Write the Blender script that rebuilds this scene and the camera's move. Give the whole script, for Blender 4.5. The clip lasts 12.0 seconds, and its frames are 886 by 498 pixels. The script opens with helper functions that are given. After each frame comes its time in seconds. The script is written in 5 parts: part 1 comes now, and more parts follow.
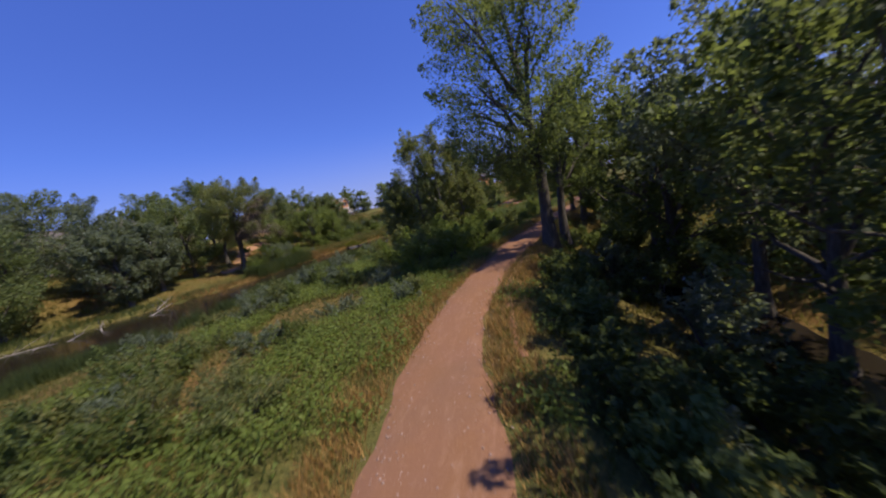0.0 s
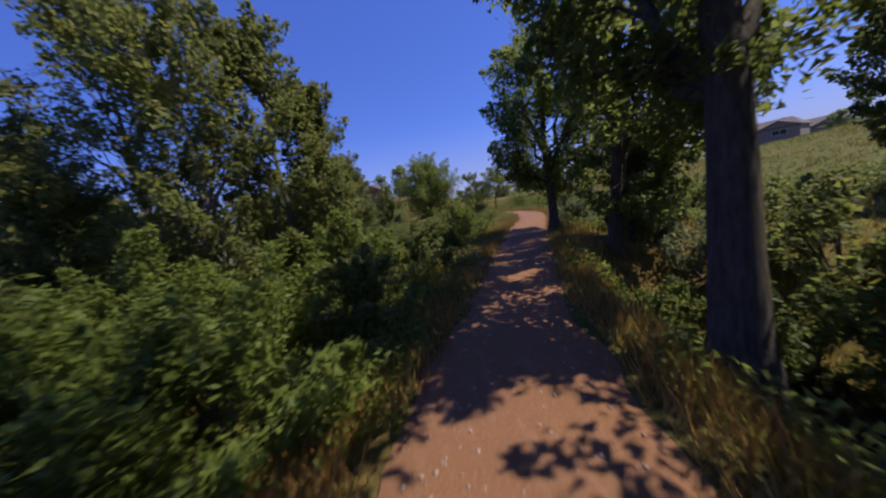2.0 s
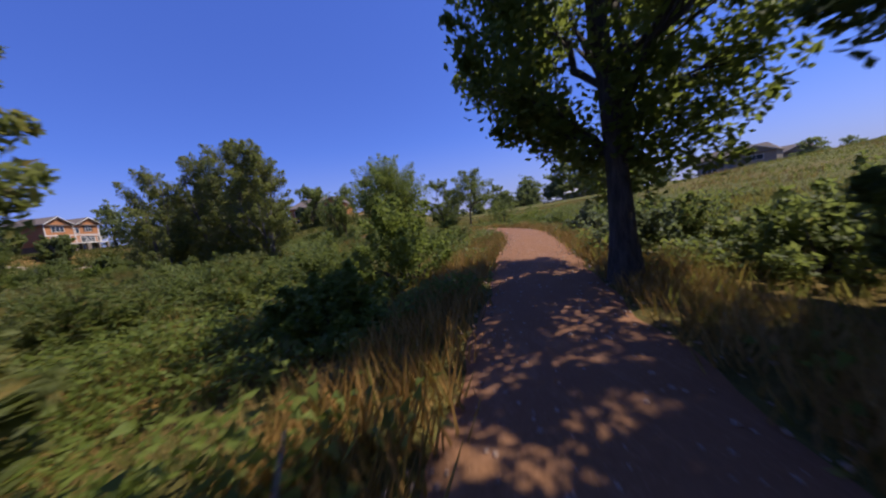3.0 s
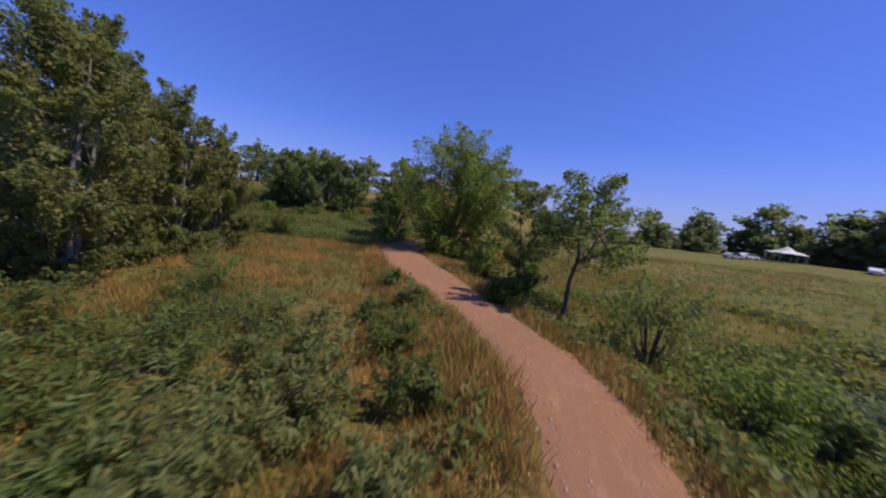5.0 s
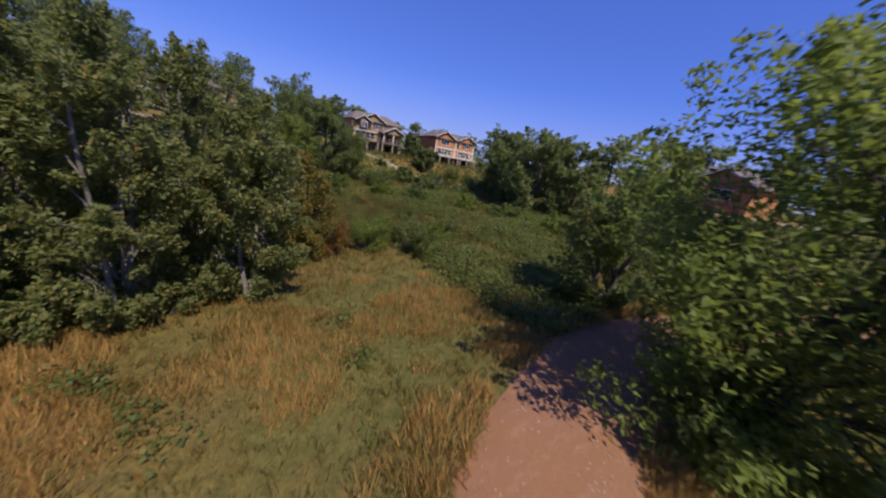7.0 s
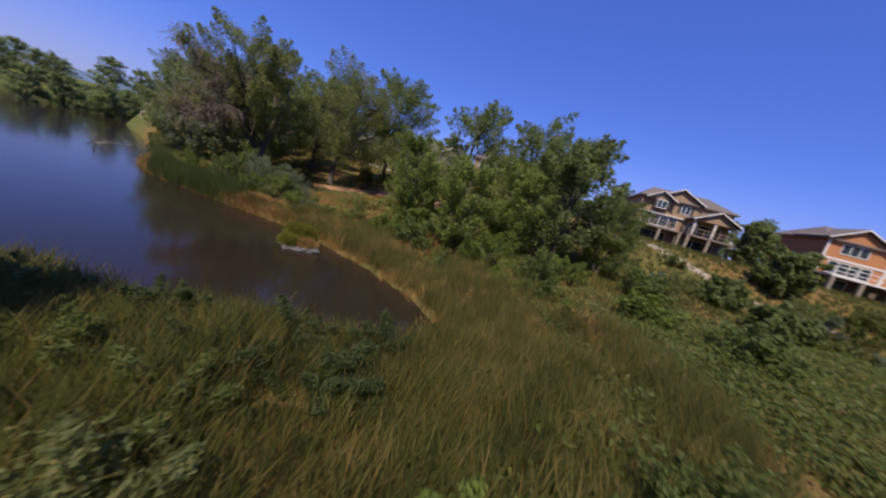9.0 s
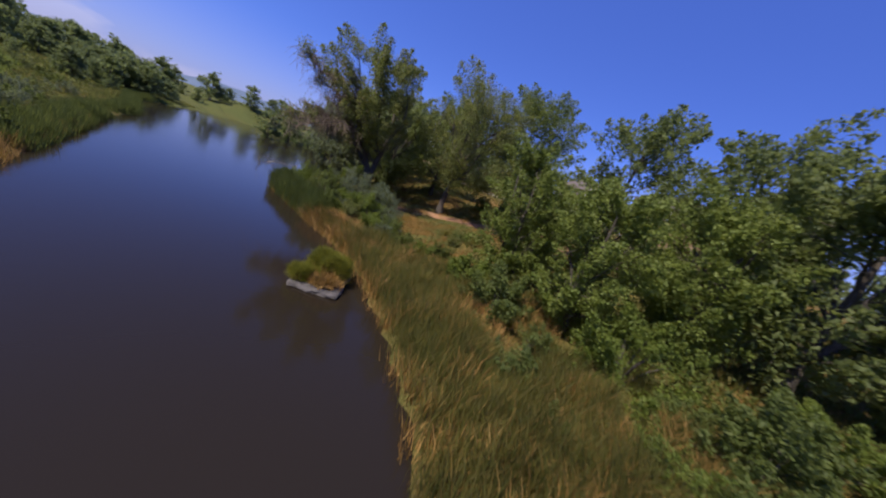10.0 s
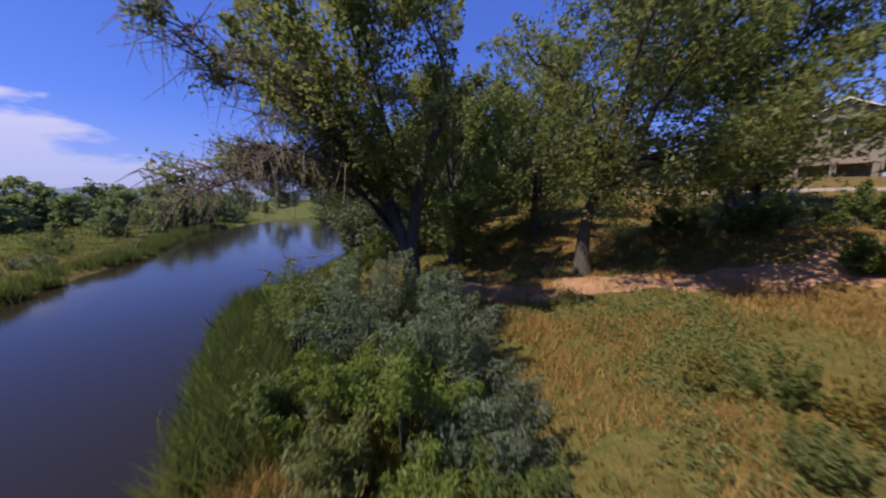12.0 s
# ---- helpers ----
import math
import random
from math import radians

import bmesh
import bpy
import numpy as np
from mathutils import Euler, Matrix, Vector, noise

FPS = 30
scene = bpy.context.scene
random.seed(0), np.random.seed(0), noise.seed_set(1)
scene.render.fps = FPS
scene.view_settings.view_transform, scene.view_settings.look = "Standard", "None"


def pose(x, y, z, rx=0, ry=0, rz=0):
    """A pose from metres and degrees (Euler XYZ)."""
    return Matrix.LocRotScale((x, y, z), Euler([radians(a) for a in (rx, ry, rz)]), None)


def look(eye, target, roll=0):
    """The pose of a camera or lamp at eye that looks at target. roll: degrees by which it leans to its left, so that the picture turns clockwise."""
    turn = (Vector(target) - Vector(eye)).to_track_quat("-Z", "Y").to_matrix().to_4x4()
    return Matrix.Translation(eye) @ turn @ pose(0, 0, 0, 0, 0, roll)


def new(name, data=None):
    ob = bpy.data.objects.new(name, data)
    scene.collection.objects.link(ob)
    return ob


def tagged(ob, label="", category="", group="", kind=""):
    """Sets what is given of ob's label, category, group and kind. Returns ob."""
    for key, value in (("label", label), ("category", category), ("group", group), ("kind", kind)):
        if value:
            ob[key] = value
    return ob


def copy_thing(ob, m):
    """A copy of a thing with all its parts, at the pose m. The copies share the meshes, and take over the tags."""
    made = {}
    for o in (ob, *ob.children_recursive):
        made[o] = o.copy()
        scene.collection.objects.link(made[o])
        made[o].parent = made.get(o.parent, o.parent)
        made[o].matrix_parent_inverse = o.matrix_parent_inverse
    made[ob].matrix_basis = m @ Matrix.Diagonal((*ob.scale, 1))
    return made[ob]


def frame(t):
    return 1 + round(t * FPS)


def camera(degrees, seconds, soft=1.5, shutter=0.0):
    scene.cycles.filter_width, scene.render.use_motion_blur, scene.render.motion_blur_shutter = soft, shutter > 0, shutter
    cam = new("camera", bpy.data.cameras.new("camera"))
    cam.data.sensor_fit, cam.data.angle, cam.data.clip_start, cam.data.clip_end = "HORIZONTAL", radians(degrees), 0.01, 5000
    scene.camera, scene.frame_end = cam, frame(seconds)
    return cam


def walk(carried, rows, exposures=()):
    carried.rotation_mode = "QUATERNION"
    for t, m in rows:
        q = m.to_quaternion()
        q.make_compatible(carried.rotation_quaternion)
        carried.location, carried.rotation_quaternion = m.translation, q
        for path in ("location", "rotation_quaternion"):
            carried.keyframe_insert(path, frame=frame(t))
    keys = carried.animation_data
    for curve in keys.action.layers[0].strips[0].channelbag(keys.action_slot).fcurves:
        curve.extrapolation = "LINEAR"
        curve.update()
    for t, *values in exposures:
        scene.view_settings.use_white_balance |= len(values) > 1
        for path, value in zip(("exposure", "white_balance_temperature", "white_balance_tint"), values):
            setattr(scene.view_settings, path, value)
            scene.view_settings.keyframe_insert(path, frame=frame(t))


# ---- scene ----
cam = camera(109.6, 12.0, soft=2.1, shutter=0.18)
PATH = [
    (0, (3.93, -2.653, 4.991), (3.498, -0.725, 4.683), -12.0),
    (0.5, (2.472, 2.789, 4.714), (2.216, 4.746, 4.386), -15.5),
    (1, (2.012, 7.679, 4.233), (1.936, 9.651, 3.91), -15.3),
    (1.5, (2.509, 12.484, 3.782), (2.604, 14.457, 3.469), -12.3),
    (2, (3.827, 17.01, 3.313), (4.026, 18.979, 3.022), -9.8),
    (2.5, (5.125, 21.408, 3.001), (5.424, 23.372, 2.764), -9.8),
    (3, (6.509, 25.927, 2.604), (6.88, 27.881, 2.399), -8.1),
    (3.2, (6.98, 27.443, 2.58), (7.351, 29.398, 2.385), -7.7),
    (4.8, (11.808, 40.03, 4.155), (11.574, 42.006, 3.949), 4.5),
    (5, (12.287, 41.686, 4.454), (11.916, 43.637, 4.222), 7.1),
    (5.5, (13.305, 45.881, 5.27), (12.55, 47.705, 4.947), 11.8),
    (6, (12.849, 49.527, 6.101), (11.804, 51.178, 5.674), 13.9),
    (6.5, (10.98, 53.107, 6.578), (9.678, 54.539, 6.075), 12.9),
    (6.7, (9.905, 54.434, 6.656), (8.511, 55.769, 6.132), 11.6),
    (8.3, (-3.303, 63.735, 5.129), (-5.239, 64.027, 4.719), 8.8),
    (8.5, (-5.28, 64.67, 5.066), (-7.239, 64.764, 4.678), 10.5),
    (9, (-10.416, 66.246, 5.024), (-12.335, 65.811, 4.664), 15.9),
    (9.5, (-15.1, 66.523, 5.05), (-16.851, 65.629, 4.681), 20.3),
    (10, (-19.359, 65.134, 5.155), (-20.886, 63.905, 4.757), 20.5),
    (10.5, (-22.723, 62.476, 5.149), (-24.06, 61.044, 4.746), 16.6),
    (11, (-25.447, 58.953, 5.075), (-26.653, 57.402, 4.699), 10.4),
    (11.5, (-28.169, 54.864, 5.076), (-29.312, 53.258, 4.737), 3.7),
    (12, (-30.777, 50.774, 5.199), (-31.906, 49.151, 4.897), -0.4),
]
walk(cam, [(t, look(eye, target, roll)) for t, eye, target, roll in PATH], exposures=[(0.0, 0.30), (3.2, 0.30), (9.0, 0.33), (12.0, 0.42)])

# ---------------------------------------------------------------- light
SUN_DIR = Vector((0.57, -0.04, 0.82)).normalized()      # from the ground towards the sun
SUN_EL = math.asin(SUN_DIR.z)
SUN_AZ = math.atan2(SUN_DIR.x, SUN_DIR.y)

world = bpy.data.worlds.new("sky_world")
scene.world = world
world.use_nodes = True
wn, wl = world.node_tree.nodes, world.node_tree.links
wn.clear()
w_out = wn.new("ShaderNodeOutputWorld")
w_bg = wn.new("ShaderNodeBackground")
w_sky = wn.new("ShaderNodeTexSky")
w_sky.sky_type = "NISHITA"
w_sky.sun_disc = False
w_sky.sun_elevation = SUN_EL
w_sky.sun_rotation = SUN_AZ
w_sky.altitude = 1600
w_sky.air_density = 1.0
w_sky.dust_density = 0.35
w_sky.ozone_density = 2.5
w_bg.inputs["Strength"].default_value = 0.092
w_hsv = wn.new("ShaderNodeHueSaturation")
w_even = wn.new("ShaderNodeMix")
w_even.data_type = "RGBA"
w_even.inputs["Factor"].default_value = 0.5
w_even.inputs["B"].default_value = (0.80, 1.55, 5.6, 1)
w_tint = wn.new("ShaderNodeMix")
w_tint.data_type, w_tint.blend_type = "RGBA", "MULTIPLY"
w_tint.inputs["Factor"].default_value = 1.0
w_tint.inputs["B"].default_value = (1.08, 1.20, 1.80, 1)
wl.new(w_sky.outputs["Color"], w_tint.inputs["A"])
w_hsv.inputs["Hue"].default_value = 0.505
w_hsv.inputs["Saturation"].default_value = 1.05
w_hsv.inputs["Value"].default_value = 1.0
wl.new(w_tint.outputs["Result"], w_even.inputs["A"])
wl.new(w_even.outputs["Result"], w_hsv.inputs["Color"])


def w_math(op, a, b=None):
    n = wn.new("ShaderNodeMath")
    n.operation = op
    for sock, v in zip(n.inputs, (a, b)):
        if isinstance(v, (int, float)):
            sock.default_value = v
        elif v is not None:
            wl.new(v, sock)
    return n.outputs[0]


# pale haze towards the horizon
w_tc = wn.new("ShaderNodeTexCoord")
w_sep = wn.new("ShaderNodeSeparateXYZ")
wl.new(w_tc.outputs["Generated"], w_sep.inputs[0])
w_low = w_math("MAXIMUM", w_math("SUBTRACT", 1.0, w_math("DIVIDE", w_math("MAXIMUM", w_sep.outputs["Z"], 0.0), 0.24)), 0.0)
w_haze = wn.new("ShaderNodeMix")
w_haze.data_type = "RGBA"
wl.new(w_math("MULTIPLY", w_math("POWER", w_low, 1.6), 0.8), w_haze.inputs["Factor"])
wl.new(w_hsv.outputs["Color"], w_haze.inputs["A"])
w_haze.inputs["B"].default_value = (2.9, 2.8, 4.9, 1)

# a bank of fair-weather cloud low over the southern end of the pond
w_ahead = w_math("MAXIMUM", w_math("MULTIPLY", w_sep.outputs["Y"], -1.0), 0.02)
w_u = w_math("DIVIDE", w_sep.outputs["X"], w_ahead)
w_v = w_math("DIVIDE", w_sep.outputs["Z"], w_ahead)
w_com = wn.new("ShaderNodeCombineXYZ")
wl.new(w_math("MULTIPLY", w_u, 3.0), w_com.inputs[0])
wl.new(w_math("MULTIPLY", w_v, 9.0), w_com.inputs[1])
w_noise = wn.new("ShaderNodeTexNoise")
w_noise.inputs["Scale"].default_value = 1.6
w_noise.inputs["Detail"].default_value = 7.0
wl.new(w_com.outputs[0], w_noise.inputs["Vector"])
w_top = w_math("SUBTRACT", 0.225, w_math("ABSOLUTE", w_math("MULTIPLY", w_math("SUBTRACT", w_u, 0.42), 0.36)))
w_edge = w_math("ADD", w_math("SUBTRACT", w_top, w_v), w_math("MULTIPLY", w_math("SUBTRACT", w_noise.outputs["Fac"], 0.5), 0.30))
w_mask = w_math("MULTIPLY", w_edge, 30.0)
w_clamp = wn.new("ShaderNodeClamp")
wl.new(w_mask, w_clamp.inputs[0])
w_fade = w_math("MULTIPLY", w_clamp.outputs[0], w_math("MINIMUM", w_math("MAXIMUM", w_math("ADD", w_math("MULTIPLY", w_v, 3.5), 0.10), 0.0), 0.85))
w_mix = wn.new("ShaderNodeMix")
w_mix.data_type = "RGBA"
wl.new(w_fade, w_mix.inputs["Factor"])
wl.new(w_haze.outputs["Result"], w_mix.inputs["A"])
w_mix.inputs["B"].default_value = (6.3, 5.8, 7.3, 1)
wl.new(w_mix.outputs["Result"], w_bg.inputs["Color"])
wl.new(w_bg.outputs["Background"], w_out.inputs["Surface"])

sun = new("sun", bpy.data.lights.new("sun", "SUN"))
sun.data.energy = 4.4
sun.data.angle = radians(0.6)
sun.data.color = (1.0, 0.915, 0.79)
sun.matrix_world = look((0, 0, 60), Vector((0, 0, 60)) - SUN_DIR)


# ---------------------------------------------------------------- materials
def mat_base(name):
    m = bpy.data.materials.new(name)
    m.use_nodes = True
    nt = m.node_tree
    nt.nodes.clear()
    out = nt.nodes.new("ShaderNodeOutputMaterial")
    return m, nt, out


def ramp(nt, fac, stops):
    r = nt.nodes.new("ShaderNodeValToRGB")
    while len(r.color_ramp.elements) < len(stops):
        r.color_ramp.elements.new(0.5)
    for e, (p, c) in zip(r.color_ramp.elements, stops):
        e.position, e.color = p, (*c, 1)
    nt.links.new(fac, r.inputs["Fac"])
    return r.outputs["Color"]


def noise_fac(nt, scale, detail=4.0, rough=0.6, coord="Object", stretch=None):
    tc = nt.nodes.new("ShaderNodeTexCoord")
    n = nt.nodes.new("ShaderNodeTexNoise")
    n.inputs["Scale"].default_value = scale
    n.inputs["Detail"].default_value = detail
    n.inputs["Roughness"].default_value = rough
    src = tc.outputs[coord]
    if stretch:
        mp = nt.nodes.new("ShaderNodeMapping")
        mp.inputs["Scale"].default_value = stretch
        nt.links.new(src, mp.inputs["Vector"])
        src = mp.outputs["Vector"]
    nt.links.new(src, n.inputs["Vector"])
    return n.outputs["Fac"]


def mix_col(nt, fac, a, b, blend="MIX"):
    m = nt.nodes.new("ShaderNodeMix")
    m.data_type, m.blend_type = "RGBA", blend
    for sock, v in ((m.inputs["Factor"], fac), (m.inputs["A"], a), (m.inputs["B"], b)):
        if isinstance(v, (int, float)):
            sock.default_value = v
        elif isinstance(v, tuple):
            sock.default_value = (*v, 1)
        else:
            nt.links.new(v, sock)
    return m.outputs["Result"]


def bumped(nt, height, strength, dist=0.02):
    b = nt.nodes.new("ShaderNodeBump")
    b.inputs["Strength"].default_value = strength
    b.inputs["Distance"].default_value = dist
    nt.links.new(height, b.inputs["Height"])
    return b.outputs["Normal"]


def principled(nt, out, color, rough=0.8, normal=None, metallic=0.0, spec=0.3):
    p = nt.nodes.new("ShaderNodeBsdfPrincipled")
    if isinstance(color, tuple):
        p.inputs["Base Color"].default_value = (*color, 1)
    else:
        nt.links.new(color, p.inputs["Base Color"])
    p.inputs["Roughness"].default_value = rough
    p.inputs["Metallic"].default_value = metallic
    p.inputs["Specular IOR Level"].default_value = spec
    if normal is not None:
        nt.links.new(normal, p.inputs["Normal"])
    nt.links.new(p.outputs[0], out.inputs["Surface"])
    return p


def leaf_material(name, dark, mid, light, odd=None, through_light=0.58, patch=0.6, mottle=0.0):
    """Foliage: each leaf has its own tint, larger patches vary, and some light passes through."""
    m, nt, out = mat_base(name)
    geo = nt.nodes.new("ShaderNodeNewGeometry")
    stops = [(0.0, dark), (0.5, mid), (1.0, light)]
    if odd:
        stops = [(0.0, dark), (0.45, mid), (0.86, light), (0.95, odd)]
    col = ramp(nt, geo.outputs["Random Per Island"], stops)
    big = noise_fac(nt, patch, 2.0)
    mul = nt.nodes.new("ShaderNodeMix")
    mul.data_type, mul.blend_type = "RGBA", "MULTIPLY"
    mul.inputs["Factor"].default_value = 1.0
    nt.links.new(ramp(nt, big, [(0.3, (0.78 - mottle, 0.80 - mottle, 0.74 - mottle)), (0.7, (1.12 + mottle, 1.10 + 0.6 * mottle, 1.05 + 0.3 * mottle))]), mul.inputs["B"])
    nt.links.new(col, mul.inputs["A"])
    col = mul.outputs["Result"]
    p = nt.nodes.new("ShaderNodeBsdfPrincipled")
    p.inputs["Roughness"].default_value = 0.55
    p.inputs["Specular IOR Level"].default_value = 0.25
    nt.links.new(col, p.inputs["Base Color"])
    tr = nt.nodes.new("ShaderNodeBsdfTranslucent")
    nt.links.new(mix_col(nt, 0.5, col, (0.26, 0.29, 0.06)), tr.inputs["Color"])
    ms = nt.nodes.new("ShaderNodeMixShader")
    ms.inputs["Fac"].default_value = through_light
    nt.links.new(p.outputs[0], ms.inputs[1])
    nt.links.new(tr.outputs[0], ms.inputs[2])
    nt.links.new(ms.outputs[0], out.inputs["Surface"])
    return m


def bark_material(name, a, b):
    m, nt, out = mat_base(name)
    f = noise_fac(nt, 3.0, 6.0, 0.7, stretch=(6, 6, 1))
    col = ramp(nt, f, [(0.3, a), (0.7, b)])
    principled(nt, out, col, 0.9, bumped(nt, f, 0.9, 0.05), spec=0.1)
    return m


def plain_material(name, a, b, scale=4.0, rough=0.8, bump=0.2, metallic=0.0, stretch=None, spec=0.3):
    m, nt, out = mat_base(name)
    f = noise_fac(nt, scale, 5.0, 0.65, stretch=stretch)
    principled(nt, out, ramp(nt, f, [(0.25, a), (0.75, b)]), rough, bumped(nt, f, bump), metallic, spec)
    return m


LEAF_COTTON = leaf_material("leaf_cottonwood", (0.109, 0.147, 0.044), (0.154, 0.197, 0.059), (0.212, 0.245, 0.083))
LEAF_POPLAR = leaf_material("leaf_poplar", (0.136, 0.163, 0.060), (0.189, 0.214, 0.078), (0.248, 0.258, 0.101), (0.32, 0.24, 0.08))
LEAF_GOLD = leaf_material("leaf_yellowing_poplar", (0.182, 0.154, 0.042), (0.253, 0.201, 0.052), (0.326, 0.247, 0.063), (0.34, 0.17, 0.05))
LEAF_OLIVE = leaf_material("leaf_russian_olive", (0.132, 0.163, 0.107), (0.174, 0.205, 0.143), (0.239, 0.265, 0.204))
# next leaf: shade of the hollow put into a darker leaf colour
LEAF_SHADE_DARK = leaf_material("leaf_elm_shade_dark", (0.053, 0.077, 0.028), (0.075, 0.104, 0.036), (0.115, 0.145, 0.053))
LEAF_FAR = leaf_material("leaf_far_tree", (0.144, 0.185, 0.069), (0.184, 0.225, 0.088), (0.230, 0.262, 0.110))
# belt trees: distance haze put into the paler, greyer leaf colour
LEAF_BELT_HAZE = leaf_material("leaf_belt_tree_haze", (0.167, 0.213, 0.103), (0.204, 0.254, 0.125), (0.253, 0.290, 0.154), through_light=0.6)
LEAF_BRIGHT = leaf_material("leaf_bright_shrub", (0.127, 0.175, 0.033), (0.184, 0.238, 0.048), (0.248, 0.295, 0.072))
LEAF_MAPLE = leaf_material("leaf_maple", (0.155, 0.206, 0.047), (0.224, 0.275, 0.065), (0.294, 0.340, 0.099), through_light=0.55)
LEAF_WEED = leaf_material("leaf_green_weed", (0.086, 0.122, 0.030), (0.134, 0.173, 0.045), (0.189, 0.210, 0.068), (0.24, 0.17, 0.06))
LEAF_RUST = leaf_material("leaf_rusty_shrub", (0.16, 0.070, 0.022), (0.27, 0.13, 0.040), (0.36, 0.20, 0.07))
LEAF_RUSH = leaf_material("leaf_dark_rush", (0.042, 0.062, 0.022), (0.078, 0.105, 0.036), (0.125, 0.150, 0.056), patch=0.3)
GRASS_GREEN = leaf_material("grass_green", (0.082, 0.101, 0.028), (0.130, 0.142, 0.042), (0.195, 0.188, 0.063), (0.28, 0.18, 0.06), patch=0.25, mottle=0.15)
GRASS_MIX = leaf_material("grass_mixed", (0.125, 0.106, 0.028), (0.215, 0.160, 0.046), (0.310, 0.205, 0.066), (0.40, 0.19, 0.06), patch=0.3, mottle=0.15)
GRASS_TAN = leaf_material("grass_dry_tan", (0.25, 0.135, 0.046), (0.40, 0.220, 0.075), (0.50, 0.31, 0.115), patch=0.3, through_light=0.25)
REED_GREEN = leaf_material("cattail_green", (0.106, 0.118, 0.033), (0.168, 0.168, 0.050), (0.240, 0.214, 0.078), (0.36, 0.23, 0.08), patch=0.7, mottle=0.25)
BARK = bark_material("bark_cottonwood", (0.045, 0.038, 0.032), (0.16, 0.135, 0.11))
BARK_GREY = bark_material("bark_grey", (0.10, 0.09, 0.08), (0.27, 0.245, 0.215))
DRYTWIG = bark_material("bark_dry_twig", (0.12, 0.09, 0.065), (0.26, 0.20, 0.15))
DEADWOOD = bark_material("bark_dead_wood", (0.20, 0.17, 0.14), (0.38, 0.33, 0.28))


def ground_material():
    m, nt, out = mat_base("ground_meadow_soil")
    big = noise_fac(nt, 0.09, 4.0, 0.55)
    mid = noise_fac(nt, 0.7, 5.0, 0.65)
    fine = noise_fac(nt, 14.0, 5.0, 0.7)
    green = ramp(nt, fine, [(0.25, (0.078, 0.076, 0.024)), (0.75, (0.160, 0.145, 0.046))])
    tan = ramp(nt, fine, [(0.25, (0.14, 0.082, 0.032)), (0.75, (0.29, 0.165, 0.062))])
    col = mix_col(nt, ramp(nt, big, [(0.44, (0, 0, 0)), (0.62, (0.8, 0.8, 0.8))]), green, tan)
    col = mix_col(nt, ramp(nt, mid, [(0.56, (0, 0, 0)), (0.72, (0.6, 0.6, 0.6))]), col, tan)
    tc = nt.nodes.new("ShaderNodeTexCoord")
    sep = nt.nodes.new("ShaderNodeSeparateXYZ")
    nt.links.new(tc.outputs["Object"], sep.inputs[0])
    east = nt.nodes.new("ShaderNodeMapRange")
    east.inputs["From Min"].default_value, east.inputs["From Max"].default_value = 15.0, 24.0
    east.inputs["To Max"].default_value = 0.55
    nt.links.new(sep.outputs["X"], east.inputs["Value"])
    col = mix_col(nt, east.outputs["Result"], col, ramp(nt, fine, [(0.25, (0.070, 0.084, 0.024)), (0.75, (0.150, 0.160, 0.048))]))
    south = nt.nodes.new("ShaderNodeMapRange")
    south.inputs["From Min"].default_value, south.inputs["From Max"].default_value = 4.0, -18.0
    south.inputs["To Max"].default_value = 0.85
    nt.links.new(sep.outputs["Y"], south.inputs["Value"])
    col = mix_col(nt, south.outputs["Result"], col, ramp(nt, fine, [(0.25, (0.060, 0.078, 0.024)), (0.75, (0.130, 0.148, 0.046))]))
    mottle = noise_fac(nt, 3.4, 6.0, 0.75)
    col = mix_col(nt, 1.0, col, ramp(nt, mottle, [(0.30, (0.58, 0.62, 0.55)), (0.52, (1.0, 1.0, 1.0)), (0.72, (1.40, 1.22, 1.10))]), "MULTIPLY")
    grit = noise_fac(nt, 60.0, 4.0, 0.8)
    col = mix_col(nt, 1.0, col, ramp(nt, grit, [(0.35, (0.60, 0.62, 0.60)), (0.65, (1.35, 1.3, 1.2))]), "MULTIPLY")
    principled(nt, out, col, 0.95, bumped(nt, mottle, 1.0, 0.12), spec=0.1)
    return m


def trail_material():
    m, nt, out = mat_base("trail_crushed_gravel")
    big = noise_fac(nt, 0.6, 4.0, 0.6)
    fine = noise_fac(nt, 30.0, 6.0, 0.75)
    tc = nt.nodes.new("ShaderNodeTexCoord")
    vor = nt.nodes.new("ShaderNodeTexVoronoi")
    vor.inputs["Scale"].default_value = 26.0
    nt.links.new(tc.outputs["Object"], vor.inputs["Vector"])
    base = ramp(nt, fine, [(0.2, (0.150, 0.069, 0.033)), (0.6, (0.270, 0.133, 0.066)), (0.85, (0.39, 0.215, 0.120))])
    col = mix_col(nt, ramp(nt, big, [(0.35, (0, 0, 0)), (0.65, (0.75, 0.75, 0.75))]), base, (0.23, 0.115, 0.070))
    col = mix_col(nt, ramp(nt, noise_fac(nt, 2.2, 6.0, 0.75, stretch=(2.2, 0.55, 1)), [(0.52, (0, 0, 0)), (0.74, (0.45, 0.45, 0.45))]), col, (0.37, 0.215, 0.138))
    col = mix_col(nt, ramp(nt, noise_fac(nt, 0.25, 3.0, 0.6), [(0.52, (0, 0, 0)), (0.66, (0.5, 0.5, 0.5))]), col, (0.19, 0.105, 0.062))
    stone = mix_col(nt, ramp(nt, vor.outputs["Distance"], [(0.06, (0.55, 0.55, 0.55)), (0.17, (0, 0, 0))]), col, (0.50, 0.34, 0.26))
    principled(nt, out, stone, 0.95, bumped(nt, fine, 0.7, 0.02), spec=0.15)
    return m


